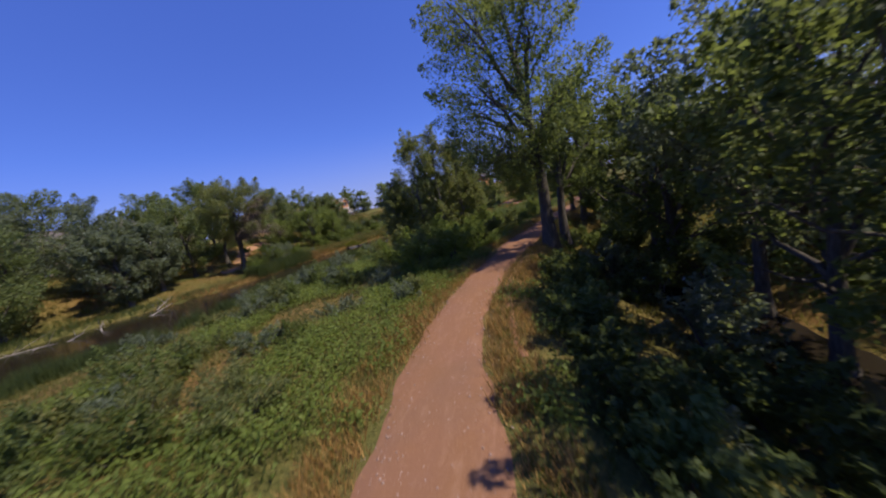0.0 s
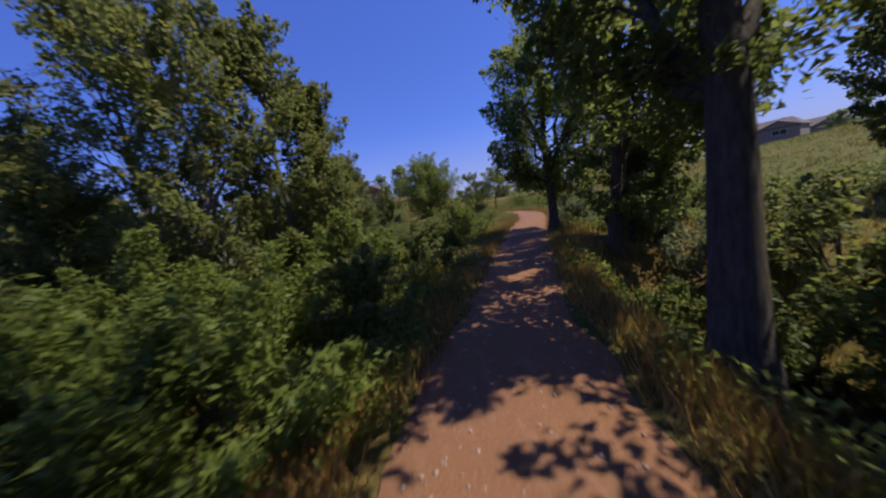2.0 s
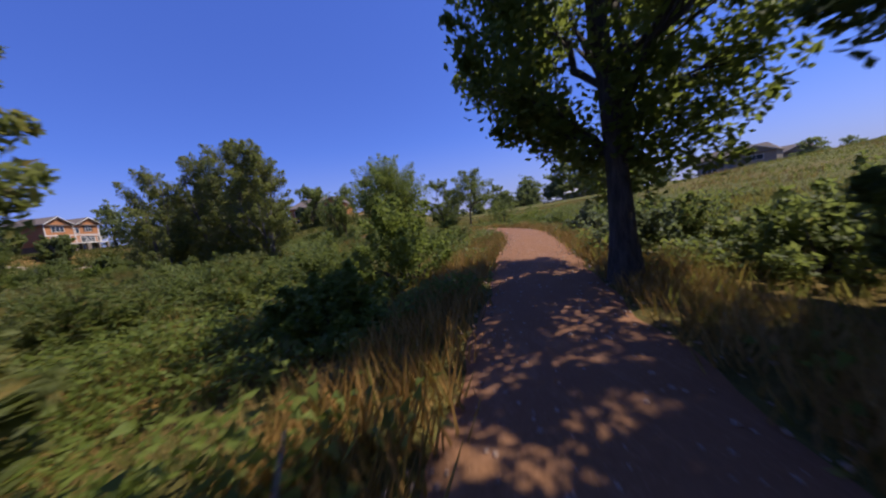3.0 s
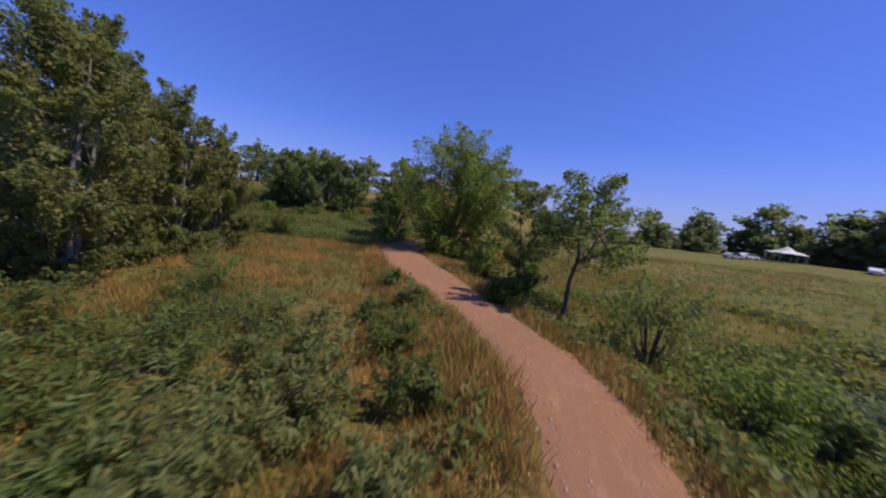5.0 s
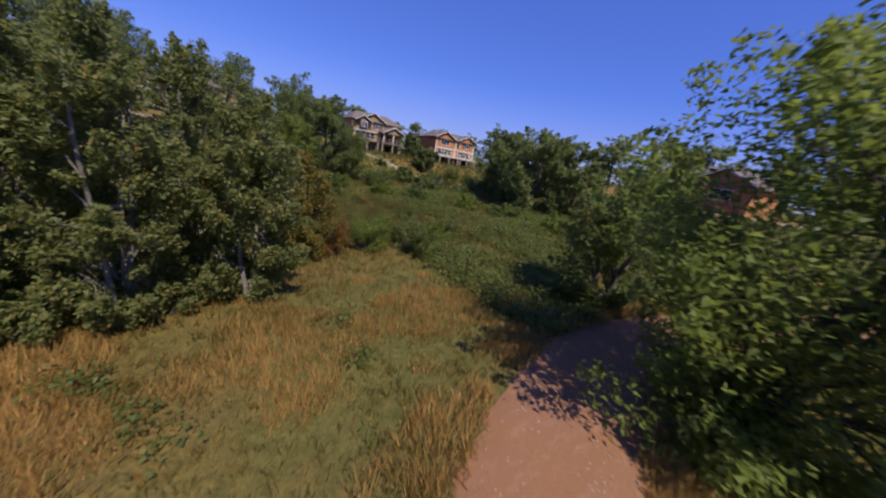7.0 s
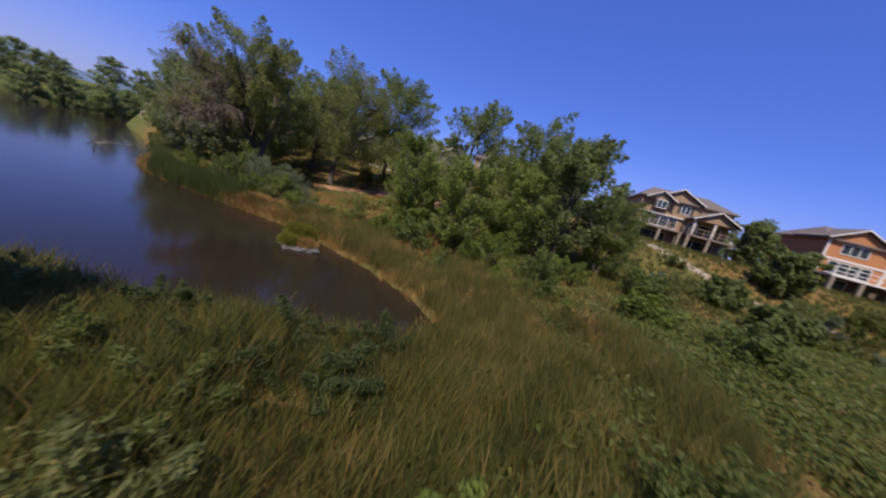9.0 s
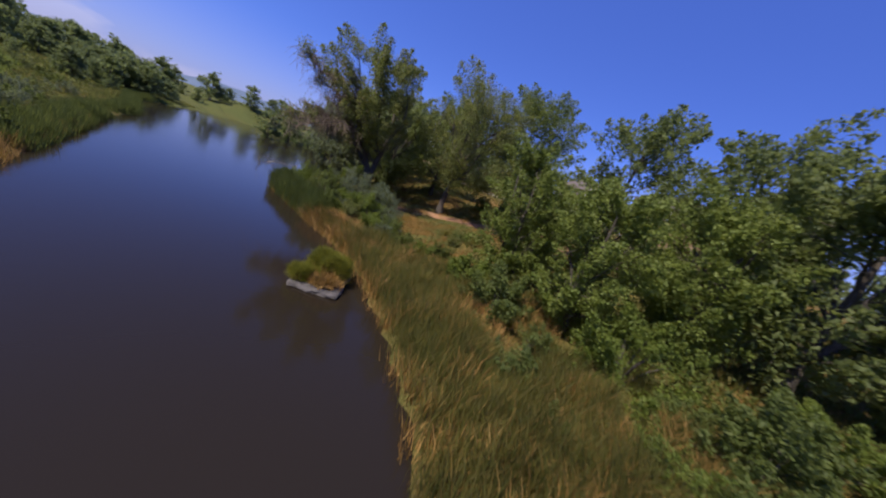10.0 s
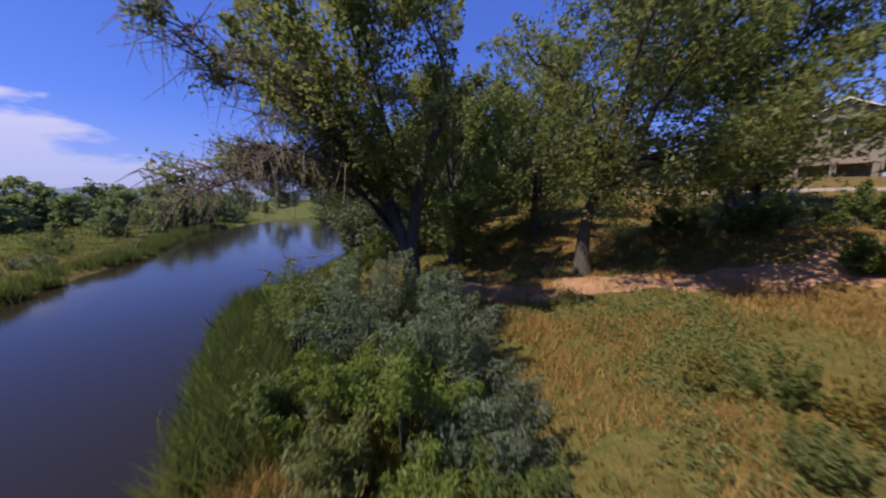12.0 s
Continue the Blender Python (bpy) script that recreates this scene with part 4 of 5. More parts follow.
for n, (x, y, h, r) in enumerate([(-34.5, 70.0, 1.8, 1.6), (-31.4, 68.0, 2.4, 1.7), (-33.0, 64.2, 2.6, 1.9), (-32.4, 58.8, 2.2, 1.5), (-33.6, 56.0, 1.6, 1.3), (-36.0, 76.0, 2.0, 1.8), (-30.0, 74.0, 1.5, 1.5), (-27.0, 78.0, 1.6, 1.7), (-22.0, 82.0, 1.4, 1.5), (-17.0, 84.0, 1.6, 1.6), (-10.0, 84.0, 1.5, 1.5), (-4.0, 80.0, 1.5, 1.5), (-38.5, 60.5, 1.6, 1.3)]):
    shrub(x, y, h, r, (LEAF_BRIGHT, LEAF_COTTON)[n % 2], "leafy green shrub at the edge of the reeds", 480 + n, leaves=9000 if n < 5 else 4800, size=0.13 if n < 5 else 0.19, group="shrubs at the edge of the reeds")
shrub(-9.3, 61.9, 2.3, 0.95, LEAF_RUST, "rust-brown dying bush beside the grove", 500, leaves=7000, size=0.19, slim=0.10, clumps=60)
for n, (x, y, h, r) in enumerate([(-9.8, 64.0, 2.2, 1.3), (-12.0, 62.8, 1.3, 1.2), (-13.8, 61.6, 1.0, 1.2), (-11.6, 65.6, 1.7, 1.3), (-10.4, 67.4, 1.6, 1.3), (-13.6, 58.8, 1.0, 1.3), (-11.0, 69.6, 1.4, 1.3), (-14.4, 56.2, 1.0, 1.3), (-7.4, 66.6, 1.5, 1.2), (-13.4, 66.8, 1.2, 1.2), (-12.6, 72.5, 1.3, 1.4), (-16.0, 70.5, 1.2, 1.3)]):
    shrub(x, y, h, r, (LEAF_BRIGHT, LEAF_POPLAR, LEAF_WEED)[n % 3], "green willow shrub at the marsh edge below the grove", 501 + n, leaves=9500, size=0.105, slim=0.33, group="shrubs at the marsh edge")
for n, (x, y, h, r) in enumerate([(6.9, 47.9, 1.2, 1.0), (10.0, 48.9, 1.1, 0.8), (9.6, 45.8, 0.9, 0.9), (6.4, 46.0, 1.2, 1.0), (11.0, 46.8, 0.9, 0.7), (8.8, 44.4, 1.0, 1.0), (2.6, 50.6, 1.3, 1.1), (4.8, 48.6, 1.4, 1.2), (9.4, 52.2, 0.7, 0.5), (7.8, 54.2, 0.7, 0.5), (3.0, 46.0, 1.3, 1.2), (6.0, 43.0, 1.2, 1.1), (10.2, 42.6, 1.1, 0.9), (8.6, 50.6, 0.6, 0.5), (11.4, 44.6, 0.8, 0.6), (3.0, 41.0, 1.3, 1.3)]):
    shrub(x, y, h, r, (LEAF_COTTON, LEAF_WEED, LEAF_POPLAR)[n % 3], "low green bush in the rough grass beside the trail", 540 + n, leaves=3000, size=0.15, slim=0.22, clumps=40, group="low bushes in the rough grass")
for n, (x, y, h, r) in enumerate([(8.4, 22.6, 1.0, 0.8), (9.6, 23.4, 1.4, 1.1), (11.8, 24.6, 1.6, 1.3), (12.6, 27.4, 1.3, 1.2), (13.4, 29.6, 1.2, 1.2), (12.4, 32.2, 1.0, 1.0), (15.0, 33.6, 1.3, 1.3), (17.0, 30.6, 1.5, 1.5), (14.6, 36.6, 1.0, 1.0), (17.8, 36.4, 1.3, 1.3), (10.4, 21.4, 1.5, 1.2)]):
    shrub(x, y, h, r, (LEAF_WEED, LEAF_COTTON, LEAF_OLIVE)[n % 3], "green bush on the slope beside the trail", 620 + n, leaves=4200, size=0.13, group="bushes beside the cottonwoods")
# most of these bushes have shade painted into their leaves as well
for n in range(11):
    rng = np.random.RandomState(570 + n)
    k = int(len(TRAIL_FINE) * (0.12 + 0.013 * n))
    p = TRAIL_FINE[k]
    shrub(p[0] + 3.7 + rng.uniform(-0.3, 0.7), p[1], rng.uniform(0.8, 1.5), rng.uniform(0.8, 1.1), (LEAF_SHADE_DARK, LEAF_SHADE_DARK, LEAF_COTTON, LEAF_SHADE_DARK)[n % 4], "leafy bush on the shaded edge of the hollow", 580 + n, leaves=3200, size=0.13, group="bushes on the hollow's edge")
for n, (x, y, h, r) in enumerate([(-50.0, 47.5, 1.3, 1.4), (-51.2, 50.2, 1.2, 1.3), (-51.8, 53.0, 1.4, 1.5), (-50.6, 56.0, 1.3, 1.4), (-49.0, 44.6, 1.2, 1.2), (-48.0, 50.5, 0.8, 0.9), (-46.5, 53.5, 0.9, 1.0)]):
    shrub(x, y, h, r, LEAF_COTTON, "dark green bush on the berm below the path", 640 + n, leaves=3600, size=0.17, group="bushes on the berm")
for n, (x, y, h, r) in enumerate([(-17.0, 61.4, 0.9, 1.2), (-15.0, 61.0, 1.0, 1.3), (-15.9, 63.4, 0.9, 1.3), (-18.2, 63.6, 0.9, 1.1), (-16.0, 58.6, 0.9, 1.1)]):
    shrub(x, y, h, r, LEAF_RUSH, "dark green sedge clump at the head of the cove", 660 + n, leaves=7000, size=0.14, slim=0.22, name="sedge_clump", category="sedge", group="sedges at the cove")
for n in range(26):
    rng = np.random.RandomState(1200 + n)
    x, y = rng.uniform(-49, -31), rng.uniform(74, 97)
    shrub(x, y, rng.uniform(0.7, 1.7), rng.uniform(0.9, 1.7), (LEAF_COTTON, LEAF_WEED, LEAF_POPLAR, LEAF_OLIVE)[n % 4], "leafy green shrub on the slope below the houses", 1240 + n, leaves=3200, size=0.19, slim=0.4, group="shrubs on the slope")
for n in range(34):
    rng = np.random.RandomState(1100 + n)
    x, y = rng.uniform(-17.5, -5), rng.uniform(-8, 42)
    shrub(x, y, rng.uniform(0.6, 1.5), rng.uniform(0.7, 1.5), (LEAF_COTTON, LEAF_POPLAR, LEAF_WEED)[n % 3], "low green brush on the hillside above the pond", 1140 + n, leaves=2600, size=0.15, slim=0.4, group="brush on the hillside")
for n in range(18):
    rng = np.random.RandomState(760 + n)
    x, y = rng.uniform(-12, 0.2), rng.uniform(1, 14)
    shrub(x, y, rng.uniform(0.5, 1.0), rng.uniform(0.6, 1.1), (LEAF_WEED, LEAF_POPLAR, LEAF_OLIVE)[n % 3], "low olive brush on the grassy pond bank", 780 + n, leaves=3400, size=0.10, slim=0.35, group="brush on the pond bank")
for n in range(46):
    rng = np.random.RandomState(910 + n)
    x, y = rng.uniform(-36.5, -26), rng.uniform(50, 76)
    if not 3.2 < pond_dist(np.array([(x, y)]))[0] < 9.5:
        continue
    shrub(x, y, rng.uniform(0.5, 1.15), rng.uniform(0.7, 1.3), (LEAF_POPLAR, LEAF_WEED, LEAF_COTTON, LEAF_BRIGHT)[n % 4], "low olive-green brush between the reeds and the trees", 960 + n, leaves=4200, size=0.10, slim=0.3, group="brush behind the reeds")
for n, (x, y, h, r) in enumerate([(-33.6, 48.4, 1.5, 1.2), (-32.4, 49.2, 1.1, 1.1), (-34.6, 47.0, 1.9, 1.2), (-33.2, 50.4, 0.9, 1.0), (-31.6, 46.2, 1.8, 1.0), (-31.2, 44.2, 2.0, 0.9), (-34.4, 45.6, 2.8, 1.3)]):
    shrub(x, y, h, r, (LEAF_COTTON, LEAF_OLIVE, LEAF_OLIVE, LEAF_WEED, LEAF_POPLAR)[n % 5], "tangled green and silver bush on the shore", 1020 + n, leaves=7500, size=0.13, slim=0.24, clumps=44, group="olive bushes on the shore")
for n in range(9):
    rng = np.random.RandomState(860 + n)
    shrub(rng.uniform(-41, -33.6), rng.uniform(46.5, 54), rng.uniform(0.3, 0.6), rng.uniform(0.5, 0.9), (LEAF_POPLAR, LEAF_WEED, LEAF_GOLD)[n % 3], "low olive brush in the dry meadow grass", 870 + n, leaves=2600, size=0.10, slim=0.35, group="brush in the dry meadow")
for n, (x, y, h, r) in enumerate([(8.1, 18.0, 0.9, 0.6), (7.6, 14.2, 0.8, 0.55), (8.0, 21.0, 0.8, 0.6), (6.8, 8.4, 0.7, 0.5), (6.5, 2.4, 0.8, 0.5)]):
    shrub(x, y, h, r, LEAF_OLIVE, "silvery leafed bush on the bank of the creek", 890 + n, leaves=2600, size=0.13, slim=0.2, group="silver bushes by the creek")
# foot of the poplar grove
for n in range(10):
    rng = np.random.RandomState(520 + n)
    shrub(-1.2 - 0.42 * n + rng.uniform(-0.6, 0.6), 47.0 + 1.15 * n, rng.uniform(1.0, 1.8), rng.uniform(0.8, 1.1), LEAF_POPLAR, "leafy undergrowth at the foot of the grove", 530 + n, leaves=6000, size=0.11, group="undergrowth of the grove")

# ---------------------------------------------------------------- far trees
protos = [tree(300 + 20 * n, 300, 9.0, 4.0, 0.25, BARK, LEAF_BELT_HAZE, "far green tree in a belt round the meadow", 600 + n, base=0.02, shape=dome_shape, hollow=0.1, leaves=2700, clumps=44, size=0.52, limbs=6, split=False, fine=False, rise=0.1, name="far_tree", group="far tree belt") for n in range(4)]
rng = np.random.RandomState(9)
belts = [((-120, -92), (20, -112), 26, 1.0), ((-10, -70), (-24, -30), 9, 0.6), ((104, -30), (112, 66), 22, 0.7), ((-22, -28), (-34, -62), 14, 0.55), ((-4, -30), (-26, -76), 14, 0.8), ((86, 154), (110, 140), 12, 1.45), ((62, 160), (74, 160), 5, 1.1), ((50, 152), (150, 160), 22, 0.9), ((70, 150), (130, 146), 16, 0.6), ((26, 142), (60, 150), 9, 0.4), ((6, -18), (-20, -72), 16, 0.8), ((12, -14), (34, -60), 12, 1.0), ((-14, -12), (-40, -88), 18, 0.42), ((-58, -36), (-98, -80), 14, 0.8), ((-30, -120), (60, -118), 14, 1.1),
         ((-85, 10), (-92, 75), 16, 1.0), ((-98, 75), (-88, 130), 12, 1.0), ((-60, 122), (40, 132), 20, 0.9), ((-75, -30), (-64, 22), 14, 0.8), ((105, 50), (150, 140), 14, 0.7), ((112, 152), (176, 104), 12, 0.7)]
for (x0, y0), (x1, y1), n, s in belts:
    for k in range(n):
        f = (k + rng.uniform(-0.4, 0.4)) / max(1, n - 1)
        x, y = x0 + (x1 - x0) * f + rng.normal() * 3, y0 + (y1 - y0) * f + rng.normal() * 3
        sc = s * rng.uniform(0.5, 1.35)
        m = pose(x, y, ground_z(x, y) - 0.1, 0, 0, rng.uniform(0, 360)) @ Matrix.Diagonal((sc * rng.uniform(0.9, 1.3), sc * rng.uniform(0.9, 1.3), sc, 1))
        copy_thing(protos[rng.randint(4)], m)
for p, (x, y) in zip(protos, [(98, 152), (-100, 60), (108, 10), (-40, -108)]):
    p.location = (x, y, ground_z(x, y) - 0.1)


# ---------------------------------------------------------------- ground cover
def keep_land(P, near=0.0, far=1e9, trail_gap=1.15, trail_far=1e9):
    d = pond_dist(P)
    td, _ = line_dist(P, TRAIL_LINE)
    return (d > near) & (d < far) & (td > trail_gap - 1.08 + trail_half(P[:, 1])) & (td < trail_far)


GAP = 1.2
DIRT_LINE = np.array([(-39.5, 37.0), (-41.0, 41.2), (-43.6, 44.4), (-46.6, 48.2), (-48.6, 53.0), (-50.0, 60.0)])
scatter("meadow_grass", "mixed green and tan meadow grass", "grass", 700, [(-14, 30, 26, 76), (6, -8, 26, 30)], 30000, lambda P, r: keep_land(P, 1.5, trail_gap=GAP), 0.34, 0.035, GRASS_MIX, blades=5, lean=0.45)
scatter("verge_grass", "dry tan grass along the trail verges", "grass", 701, [(-2, -8, 19, 76)], 110000, lambda P, r: (line_dist(P, WORN_LINE)[0] > 0.10) & keep_land(P, 1.0, 1e9, 1.02, 2.5) & (bumps(P, 6, 8) > -0.45) | keep_land(P, 1.0, 1e9, 2.2, 3.2) & (P[:, 1] > 42) & (bumps(P, 3, 9) > -0.25), 0.38, 0.026, GRASS_TAN, blades=5, lean=0.45)
scatter("bank_turf", "green and tan grass on the slope down to the pond", "grass", 709, [(-24, -8, 6, 50)], 28000, lambda P, r: keep_land(P, 0.5, trail_gap=GAP), 0.32, 0.04, GRASS_GREEN, blades=4, lean=0.5)
weeds("green_weeds", "low leafy green weeds on the pond bank", 702, [(-14, -6, 9, 33)], 16000, lambda P, r: keep_land(P, 0.8, trail_gap=1.25) & (bumps(P, 7, 4) > -0.15) & (P[:, 0] < 4 + 0.2 * P[:, 1]), 0.46, 0.10, LEAF_BRIGHT)
weeds("meadow_weeds", "leafy green weeds in the overgrown meadow", 712, [(-10, 30, 15, 60)], 7000, lambda P, r: keep_land(P, 0.8, trail_gap=1.3) & (bumps(P, 6, 14) > 0.0) & ((P[:, 1] < 44) | (bumps(P, 4, 44) > 0.45)), 0.42, 0.11, LEAF_WEED)
weeds("ditch_weeds", "leafy green weeds along the ditch", 713, [(12, 26, 26, 60)], 6000, lambda P, r: keep_land(P, 0.8, trail_gap=1.6) & (bumps(P, 6, 15) > 0.0), 0.40, 0.15, LEAF_WEED)
scatter("rough_grass", "rusty seed heads and dry tufts in the meadow", "grass", 716, [(-6, 42, 12, 68)], 24000, lambda P, r: keep_land(P, 1.5, trail_gap=1.2) & (bumps(P, 5, 23) > 0.10), 0.36, 0.022, GRASS_TAN, blades=5, lean=0.35, spread=0.07)
scatter("hillside_tufts", "dry tufts over the hillside", "grass", 717, [(12, 18, 60, 100)], 16000, lambda P, r: keep_land(P, 1.5, trail_gap=1.4) & (bumps(P, 7, 29) > 0.1), 0.42, 0.028, GRASS_TAN, blades=4, lean=0.4)
scatter("cattail_reeds", "tall green cattail reeds along the pond", "reeds", 703, [(-36, 36, -12, 80)], 50000, lambda P, r: (keep_land(P, 0.1, 3.4) | keep_land(P, 3.3, 9.0) & ((bumps(P, 6, 71) > 0.05) | (P[:, 0] > -27))) & ~((P[:, 0] > -18) & (P[:, 1] < 54)) & ~((P[:, 0] < -33.5) & (P[:, 1] < 54)) & (bumps(P, 5, 21) > -0.75), 0.98, 0.021, REED_GREEN, blades=8, lean=0.34, spread=0.17, bent=True)
scatter("dry_reeds", "dry straw-coloured reeds at the water's edge", "reeds", 704, [(-36, 25, -12, 68)], 34000, lambda P, r: keep_land(P, -0.25, 0.5) & (bumps(P, 3, 6) > -0.3) & ((P[:, 0] < -20.5) | (P[:, 1] < 50)), 0.65, 0.03, GRASS_TAN, blades=5, lean=0.35)
scatter("shore_grass", "green rushes along the pond's far shores", "reeds", 705, [(-50, -40, -14, 40)], 60000, lambda P, r: keep_land(P, -0.1, 2.0) & ((P[:, 0] < -29.5) | (bumps(P, 7, 31) > -0.1)), 0.6, 0.05, LEAF_RUSH, blades=3, lean=0.4)
scatter("straw_reeds", "dry straw patches among the green cattails", "reeds", 719, [(-36, 36, -24, 80)], 9000, lambda P, r: keep_land(P, 0.1, 8.0) & ~((P[:, 0] > -18) & (P[:, 1] < 54)) & ~((P[:, 0] < -33.5) & (P[:, 1] < 54)) & (bumps(P, 4, 51) > 0.15), 0.92, 0.022, GRASS_TAN, blades=6, lean=0.4, spread=0.18, bent=True)
scatter("straw_patch", "matted straw-coloured reeds in a patch on the shore", "reeds", 720, [(-32.0, 44.5, -29.4, 50.5)], 3000, lambda P, r: keep_land(P, -0.2, 1.7), 0.8, 0.03, GRASS_TAN, blades=6, lean=0.7, spread=0.14, bent=True)
scatter("tall_rushes", "tall dark green rushes on the shore", "reeds", 721, [(-33.5, 34, -29.5, 45)], 5000, lambda P, r: keep_land(P, -0.2, 1.8), 1.35, 0.03, LEAF_RUSH, blades=7, lean=0.25, spread=0.14, bent=True)
scatter("east_rushes", "dark green rushes along the pond's grassy shore", "reeds", 722, [(-34, -30, -15, 40)], 60000, lambda P, r: keep_land(P, -0.3, 1.7) & (P[:, 0] > -28.5) & ((P[:, 1] < 0) | (P[:, 1] > 26) | (bumps(P, 6, 61) > -0.1)) & (bumps(P, 3, 62) > -0.7), 0.95, 0.05, LEAF_RUSH, blades=7, lean=0.25, spread=0.14)
scatter("bank_grass", "tan and green grass on the bank under the trees", "grass", 706, [(-62, 10, -29, 80)], 26000, lambda P, r: keep_land(P, 2.0) & (line_dist(P, DIRT_LINE)[0] > 0.8), 0.26, 0.04, GRASS_MIX, blades=4, lean=0.5)
scatter("bank_tufts", "dry tan tufts on the open bank", "grass", 718, [(-46, 40, -31, 58)], 15000, lambda P, r: keep_land(P, 3.0) & (bumps(P, 5, 37) > 0.1), 0.30, 0.025, GRASS_TAN, blades=5, lean=0.5)
weeds("bank_weeds", "low green growth among the bank grass", 714, [(-46, 43, -20, 76)], 14000, lambda P, r: keep_land(P, 2.5, 14.0) & (bumps(P, 4, 17) > 0.15), 0.30, 0.09, LEAF_POPLAR)
weeds("bank_shade_growth", "low green growth under the cottonwoods", 723, [(-62, 32, -40, 60)], 9000, lambda P, r: keep_land(P, 9.0) & (bumps(P, 7, 33) > 0.0) & (line_dist(P, DIRT_LINE)[0] > 1.3), 0.22, 0.15, LEAF_POPLAR, per=12, radius=0.35, slim=0.3)
scatter("far_bank_grass", "green grass on the far banks of the pond", "grass", 724, [(-80, -60, -26, 26), (-30, -60, 0, -6)], 16000, lambda P, r: keep_land(P, 1.0), 0.5, 0.12, GRASS_GREEN, blades=4, lean=0.5, spread=0.25)
scatter("slope_grass", "rough green grass on the slope below the houses", "grass", 707, [(-60, 66, 12, 106)], 22000, lambda P, r: keep_land(P, 4.0), 0.45, 0.11, GRASS_GREEN, blades=4)
weeds("slope_weeds", "leafy green growth over the slope", 715, [(-36, 66, 4, 92)], 9000, lambda P, r: keep_land(P, 4.5) & (bumps(P, 9, 19) > -0.1), 0.6, 0.16, LEAF_WEED, per=18, radius=0.36)
scatter("hill_grass", "green meadow grass on the open hillside", "grass", 708, [(15, -10, 90, 100)], 20000, lambda P, r: keep_land(P, 3.0), 0.24, 0.09, GRASS_GREEN, blades=4, lean=0.6)


# ---------------------------------------------------------------- houses
STUCCO_ORANGE = plain_material("stucco_orange_brown", (0.36, 0.150, 0.060), (0.44, 0.195, 0.085), 6.0, 0.9)
STUCCO_TAN = plain_material("siding_tan_brown", (0.26, 0.165, 0.095), (0.34, 0.225, 0.135), 5.0, 0.9, stretch=(1, 1, 6))
STUCCO_GREY = plain_material("siding_grey", (0.19, 0.16, 0.13), (0.27, 0.23, 0.19), 5.0, 0.9, stretch=(1, 1, 6))
STONE = plain_material("stone_veneer", (0.15, 0.115, 0.09), (0.29, 0.235, 0.185), 9.0, 0.9, 0.7)
SHINGLE = plain_material("roof_shingle", (0.11, 0.085, 0.075), (0.18, 0.145, 0.125), 14.0, 0.9, 0.5)
TRIM = plain_material("white_trim_paint", (0.54, 0.50, 0.45), (0.66, 0.62, 0.57), 3.0, 0.6, 0.05)
DECKWOOD = plain_material("deck_wood", (0.22, 0.15, 0.10), (0.34, 0.24, 0.17), 7.0, 0.85, stretch=(1, 8, 1))
SHUTTER = plain_material("dark_shutter_paint", (0.035, 0.03, 0.03), (0.06, 0.05, 0.05), 5.0, 0.6)
# dark wall colour with the shade under the deck painted in
SHADE_WALL = plain_material("recess_wall_shade", (0.10, 0.075, 0.055), (0.15, 0.115, 0.085), 4.0, 0.9)
m, nt, out = mat_base("window_glass")
principled(nt, out, (0.03, 0.04, 0.05), 0.04, spec=0.6)
GLASS = m


def window(parent, y0, y1, z0, z1, panes=2, shutters=False, x=0.0):
    """A window proud of the wall: frame with mullions, panes and shutters."""
    bm = bmesh.new()
    f = 0.09
    box_bm(bm, x, y0, z0, x + 0.07, y1, z0 + f)
    box_bm(bm, x, y0, z1 - f, x + 0.07, y1, z1)
    for k in range(panes + 1):
        y = y0 + (y1 - y0 - f) * k / panes
        box_bm(bm, x, y, z0 + f, x + 0.07, y + f, z1 - f)
    w = part("window", bm, TRIM, parent, "white-framed window")
    for k in range(panes):
        a, b = y0 + f + (y1 - y0 - f) * k / panes, y0 + (y1 - y0 - f) * (k + 1) / panes
        box("pane", GLASS, w, x + 0.012, a, z0 + f, x + 0.03, b, z1 - f)
    if shutters:
        for a, b in ((y0 - 0.40, y0 - 0.02), (y1 + 0.02, y1 + 0.40)):
            box("shutter", SHUTTER, w, x, a, z0, x + 0.05, b, z1, "dark painted shutter")
    return w


def gable(parent, y0, y1, eave, apex, x0, x1, wall, roof):
    """A gable front: the wall's triangle and two roof slabs over it, with white bargeboards."""
    mid = (y0 + y1) / 2
    prism("gable_wall", wall, parent, [(y0 + 0.4, eave), (y1 - 0.4, eave), (mid, apex - 0.12)], "x", x0, x1)
    slope = (apex - eave) / (mid - y0)
    for a in (y0, y1):
        prism("roof_slab", roof, parent, [(a, eave - 0.02), (mid, apex), (mid, apex + 0.16), (a, eave + 0.14)], "x", x0 - 0.2, x1 + 0.45)
        prism("bargeboard", TRIM, parent, [(a, eave - 0.06), (mid, apex - 0.04), (mid, apex + 0.12), (a, eave + 0.10)], "x", x1 + 0.452, x1 + 0.52)


